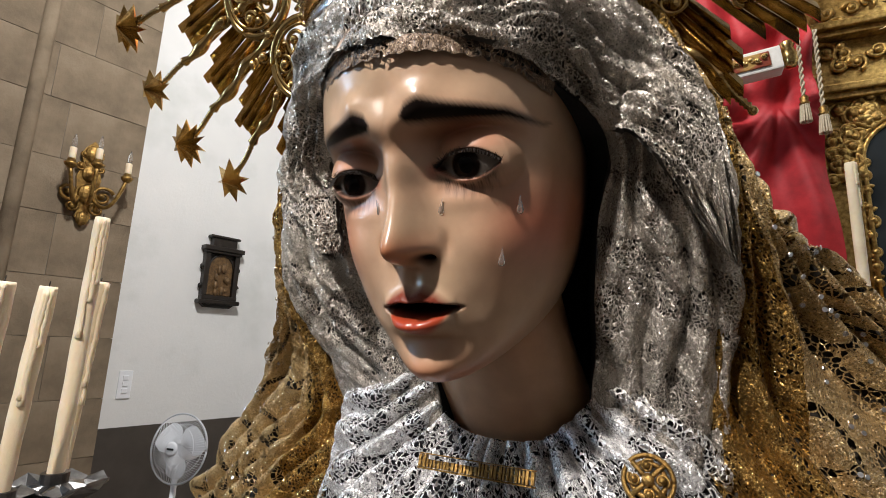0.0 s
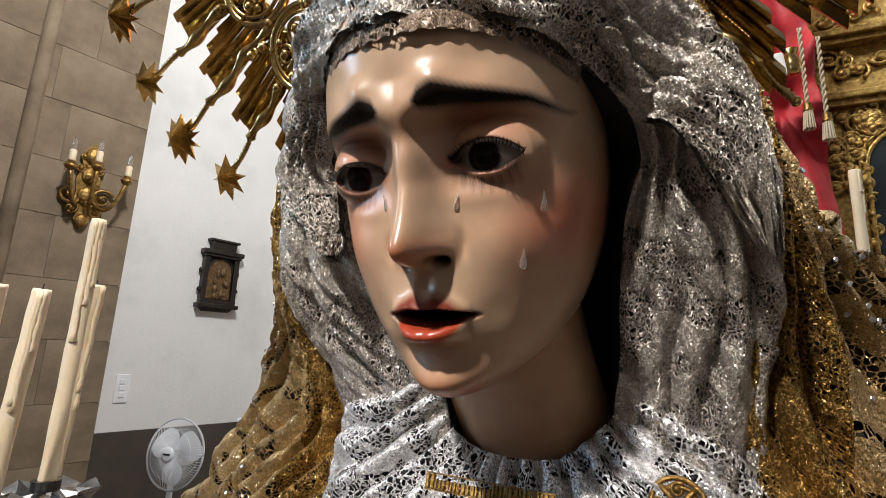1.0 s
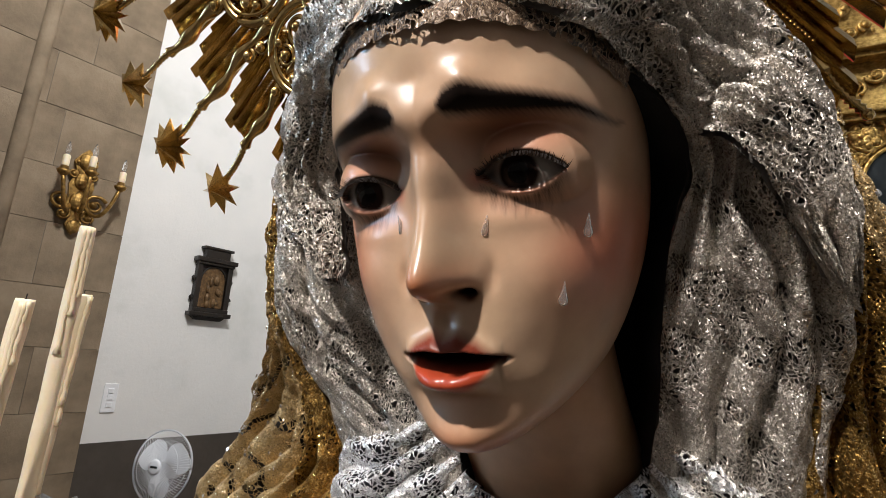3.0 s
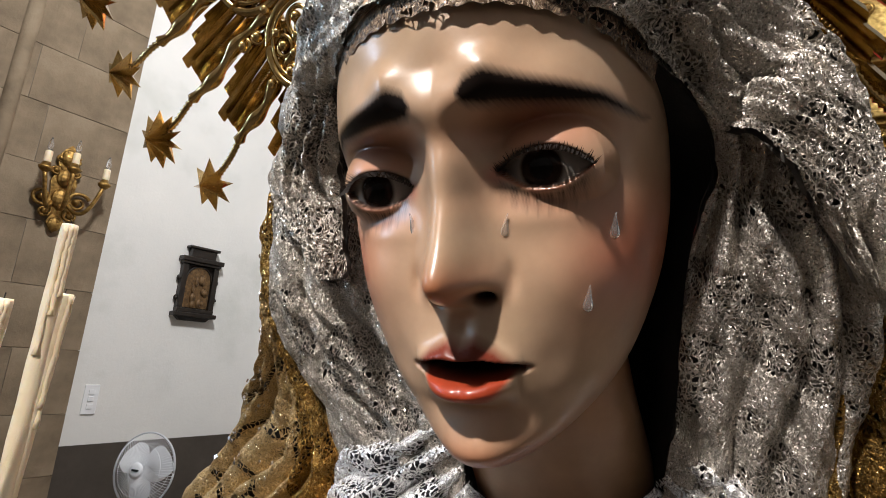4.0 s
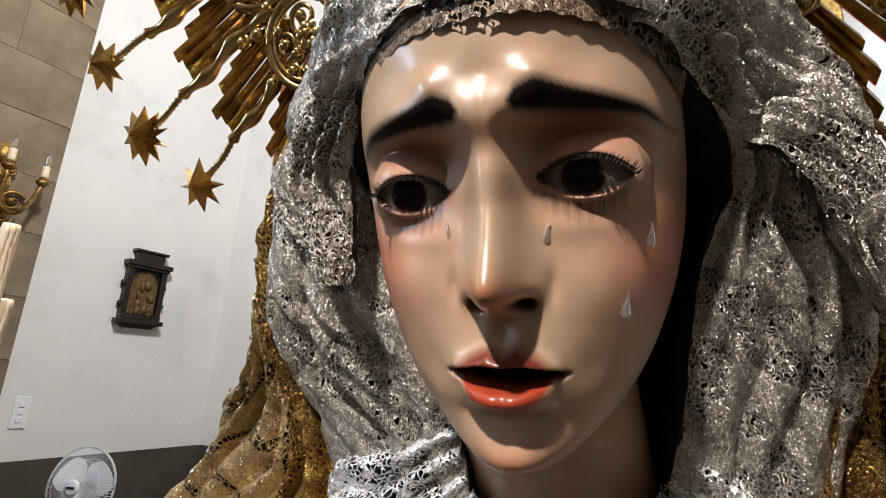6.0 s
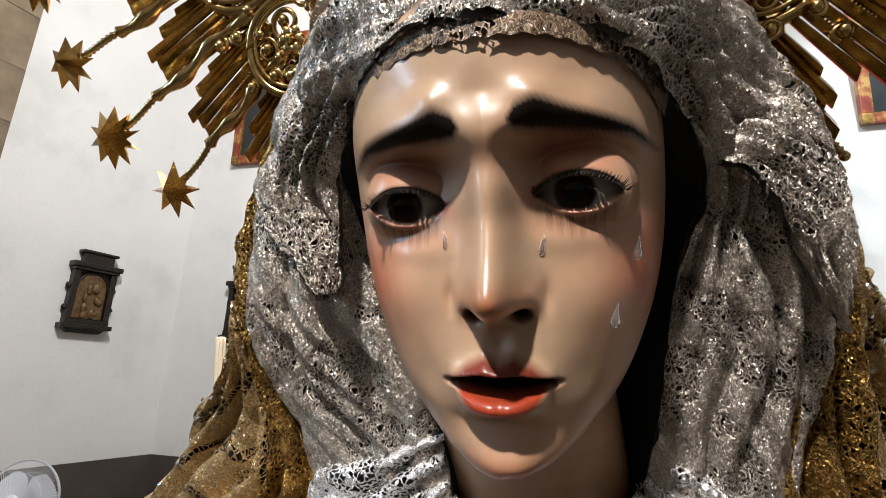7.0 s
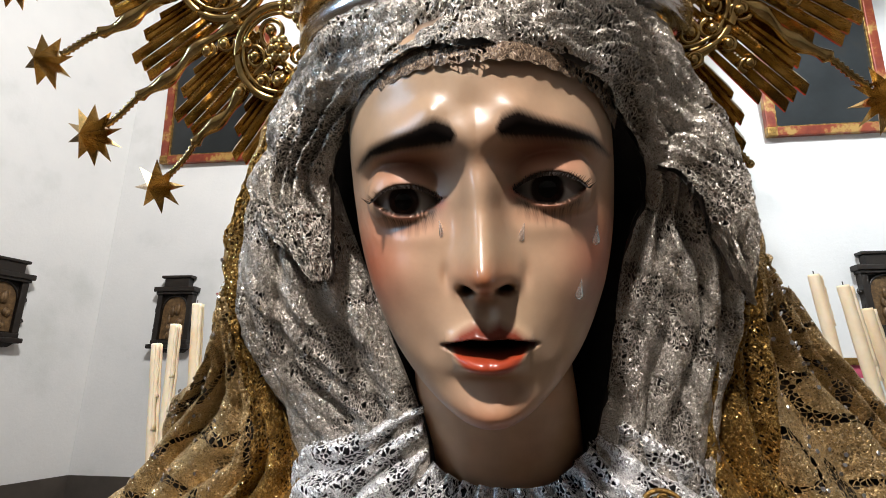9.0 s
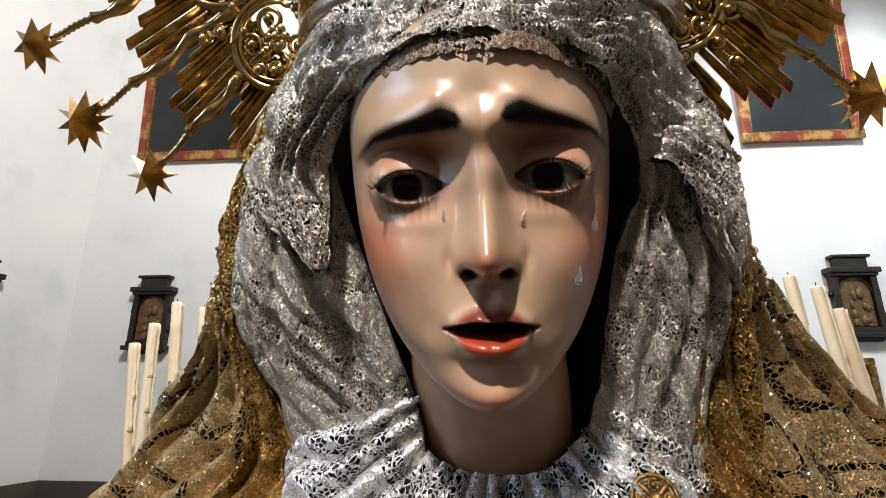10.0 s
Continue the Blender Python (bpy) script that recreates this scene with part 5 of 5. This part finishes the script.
for i in range(70):                                       # leaf carving round the niche
    bm = bmesh.new()
    k = rng.uniform(-0.4, math.pi + 0.4)
    rr = rng.uniform(0.30, 0.50)
    x, zz = NX + rr * 0.95 * math.cos(k), NZ + rr * math.sin(k)
    if x < 1.0 or x > 1.70 or zz > 1.58:
        x, zz = rng.uniform(1.0, 1.7), rng.uniform(1.7, 2.75)
    scroll(bm, Vector((x, AY - 0.02, zz)), rng.uniform(0.035, 0.07), 1.3, rng.uniform(0, 6), rng.choice((-1, 1)), 0.014)
    ball(bm, (x + rng.uniform(-0.04, 0.04), AY - 0.02, zz + rng.uniform(-0.04, 0.04)), rng.uniform(0.012, 0.03), 1, 0.7, 1.4, 8)
    part("leaf_carving", bm, ALTAR_GOLD, altar, smooth=True)
for i in range(14):
    bm = bmesh.new()
    zz = 0.3 + 0.095 * i
    scroll(bm, Vector((1.19 + 0.012 * (i % 2), AY - 0.015, zz)), 0.04, 1.2, i, 1 if i % 2 else -1, 0.012)
    part("border_carving", bm, ALTAR_GOLD, altar, smooth=True)

# red curtain hung in front of the altarpiece, gathered to one side
CY = 3.25
r, c = 130, 150
pts = np.empty((r, c, 3))
for i in range(r):
    t = i / (r - 1)
    zz = 2.75 - 3.4 * t
    for j in range(c):
        s = j / (c - 1)
        right = 0.86 + 0.16 * t
        x = -0.75 + (right + 0.75) * s
        away = math.hypot(x - 0.72, zz - 1.50)
        fan_angle = math.atan2(zz - 1.50, x - 0.72)
        below = min(1.0, max(0.0, (1.62 - zz) / 0.3))
        gather = 0.055 * math.sin(fan_angle * 11 + 1.2 * math.sin(away * 3.0)) * min(1.0, away / 0.35)
        plain = 0.045 * math.sin(s * 44 + 1.6 * math.sin(t * 5 + s * 4)) + 0.03 * math.sin(s * 19 - t * 6)
        swag = 0.06 * math.sin((zz - 0.9 * (x - 0.35) ** 2) * 15) * math.exp(-((zz - 1.75) / 0.35) ** 2)
        pts[i, j] = (x, CY + gather * below + plain * (0.35 + 0.4 * (1 - below)) + swag, zz)
tagged(link("curtain", grid_mesh("curtain", pts), VELVET), "deep red damask curtain hanging in heavy folds before the altarpiece", "curtain")

shelf = thing("gilt_shelf", Matrix.Translation((0.345, 2.95, 1.553)) @ Matrix.Rotation(radians(-6), 4, "Y"), "white and gilt carved altar ledge crossing the red curtain", "shelf")
bm = bmesh.new()
box(bm, -0.62, 0.36, -0.05, 0.06, -0.055, 0.085, 0.010)
part("ledge", bm, LINEN, shelf)
bm = bmesh.new()
box(bm, -0.20, 0.30, -0.06, -0.045, -0.03, 0.06, 0.006)
part("panel", bm, RED_FRAME, shelf, "dark red panel with gilt carving")
for i in range(14):
    bm = bmesh.new()
    scroll(bm, Vector((-0.17 + 0.034 * i, -0.065, 0.014 + 0.012 * (i % 2))), 0.018, 1.2, i, 1 if i % 2 else -1, 0.006)
    part("carving", bm, GOLD, shelf, smooth=True)
bm = bmesh.new()
lathe(bm, [(0.02, -0.07), (0.04, -0.05), (0.045, 0.0), (0.03, 0.05), (0.045, 0.08), (0.02, 0.1)], 14, Matrix.Translation((0.40, 0.0, 0.02)))
part("baluster", bm, GOLD, shelf, smooth=True)


def tassel(x, y, z):
    t = thing("curtain_tassel", Matrix.Translation((x, y, z)), "ivory twisted cord with a gold tassel hanging on the curtain", "tassel", "curtain tassels")
    bm = bmesh.new()
    for ph in (0, math.pi):
        tube(bm, [(0.007 * math.cos(i * 0.9 + ph), 0.007 * math.sin(i * 0.9 + ph), 0.05 + 0.012 * i) for i in range(40)], 0.006, 6)
    part("cord", bm, CORD, t, smooth=True)
    bm = bmesh.new()
    lathe(bm, [(0.008, 0.06), (0.022, 0.045), (0.018, 0.02), (0.026, 0.012), (0.02, 0.0)], 12)
    part("knot", bm, OLD_GOLD, t, smooth=True)
    for i in range(12):
        bm = bmesh.new()
        k = i * math.pi / 6
        tube(bm, [(0.018 * math.cos(k), 0.018 * math.sin(k), 0.0), (0.026 * math.cos(k), 0.026 * math.sin(k), -0.10)], 0.0055, 5)
        part("fringe", bm, CORD, t)


tassel(0.785, 2.93, 1.30)
tassel(0.865, 2.93, 1.225)
candle(0.955, 2.95, 0.95, -0.75, 0.03, 31, "thick ivory altar candle before the altarpiece", "altar candles")
candle(0.40, 2.6, 0.75, -0.75, 0.026, 32, "thick ivory altar candle before the altarpiece", "altar candles")
for x, y in ((0.955, 2.95), (0.40, 2.6)):
    candle_stand(x, y, -0.75, "tall silver candlestick on the altar step")
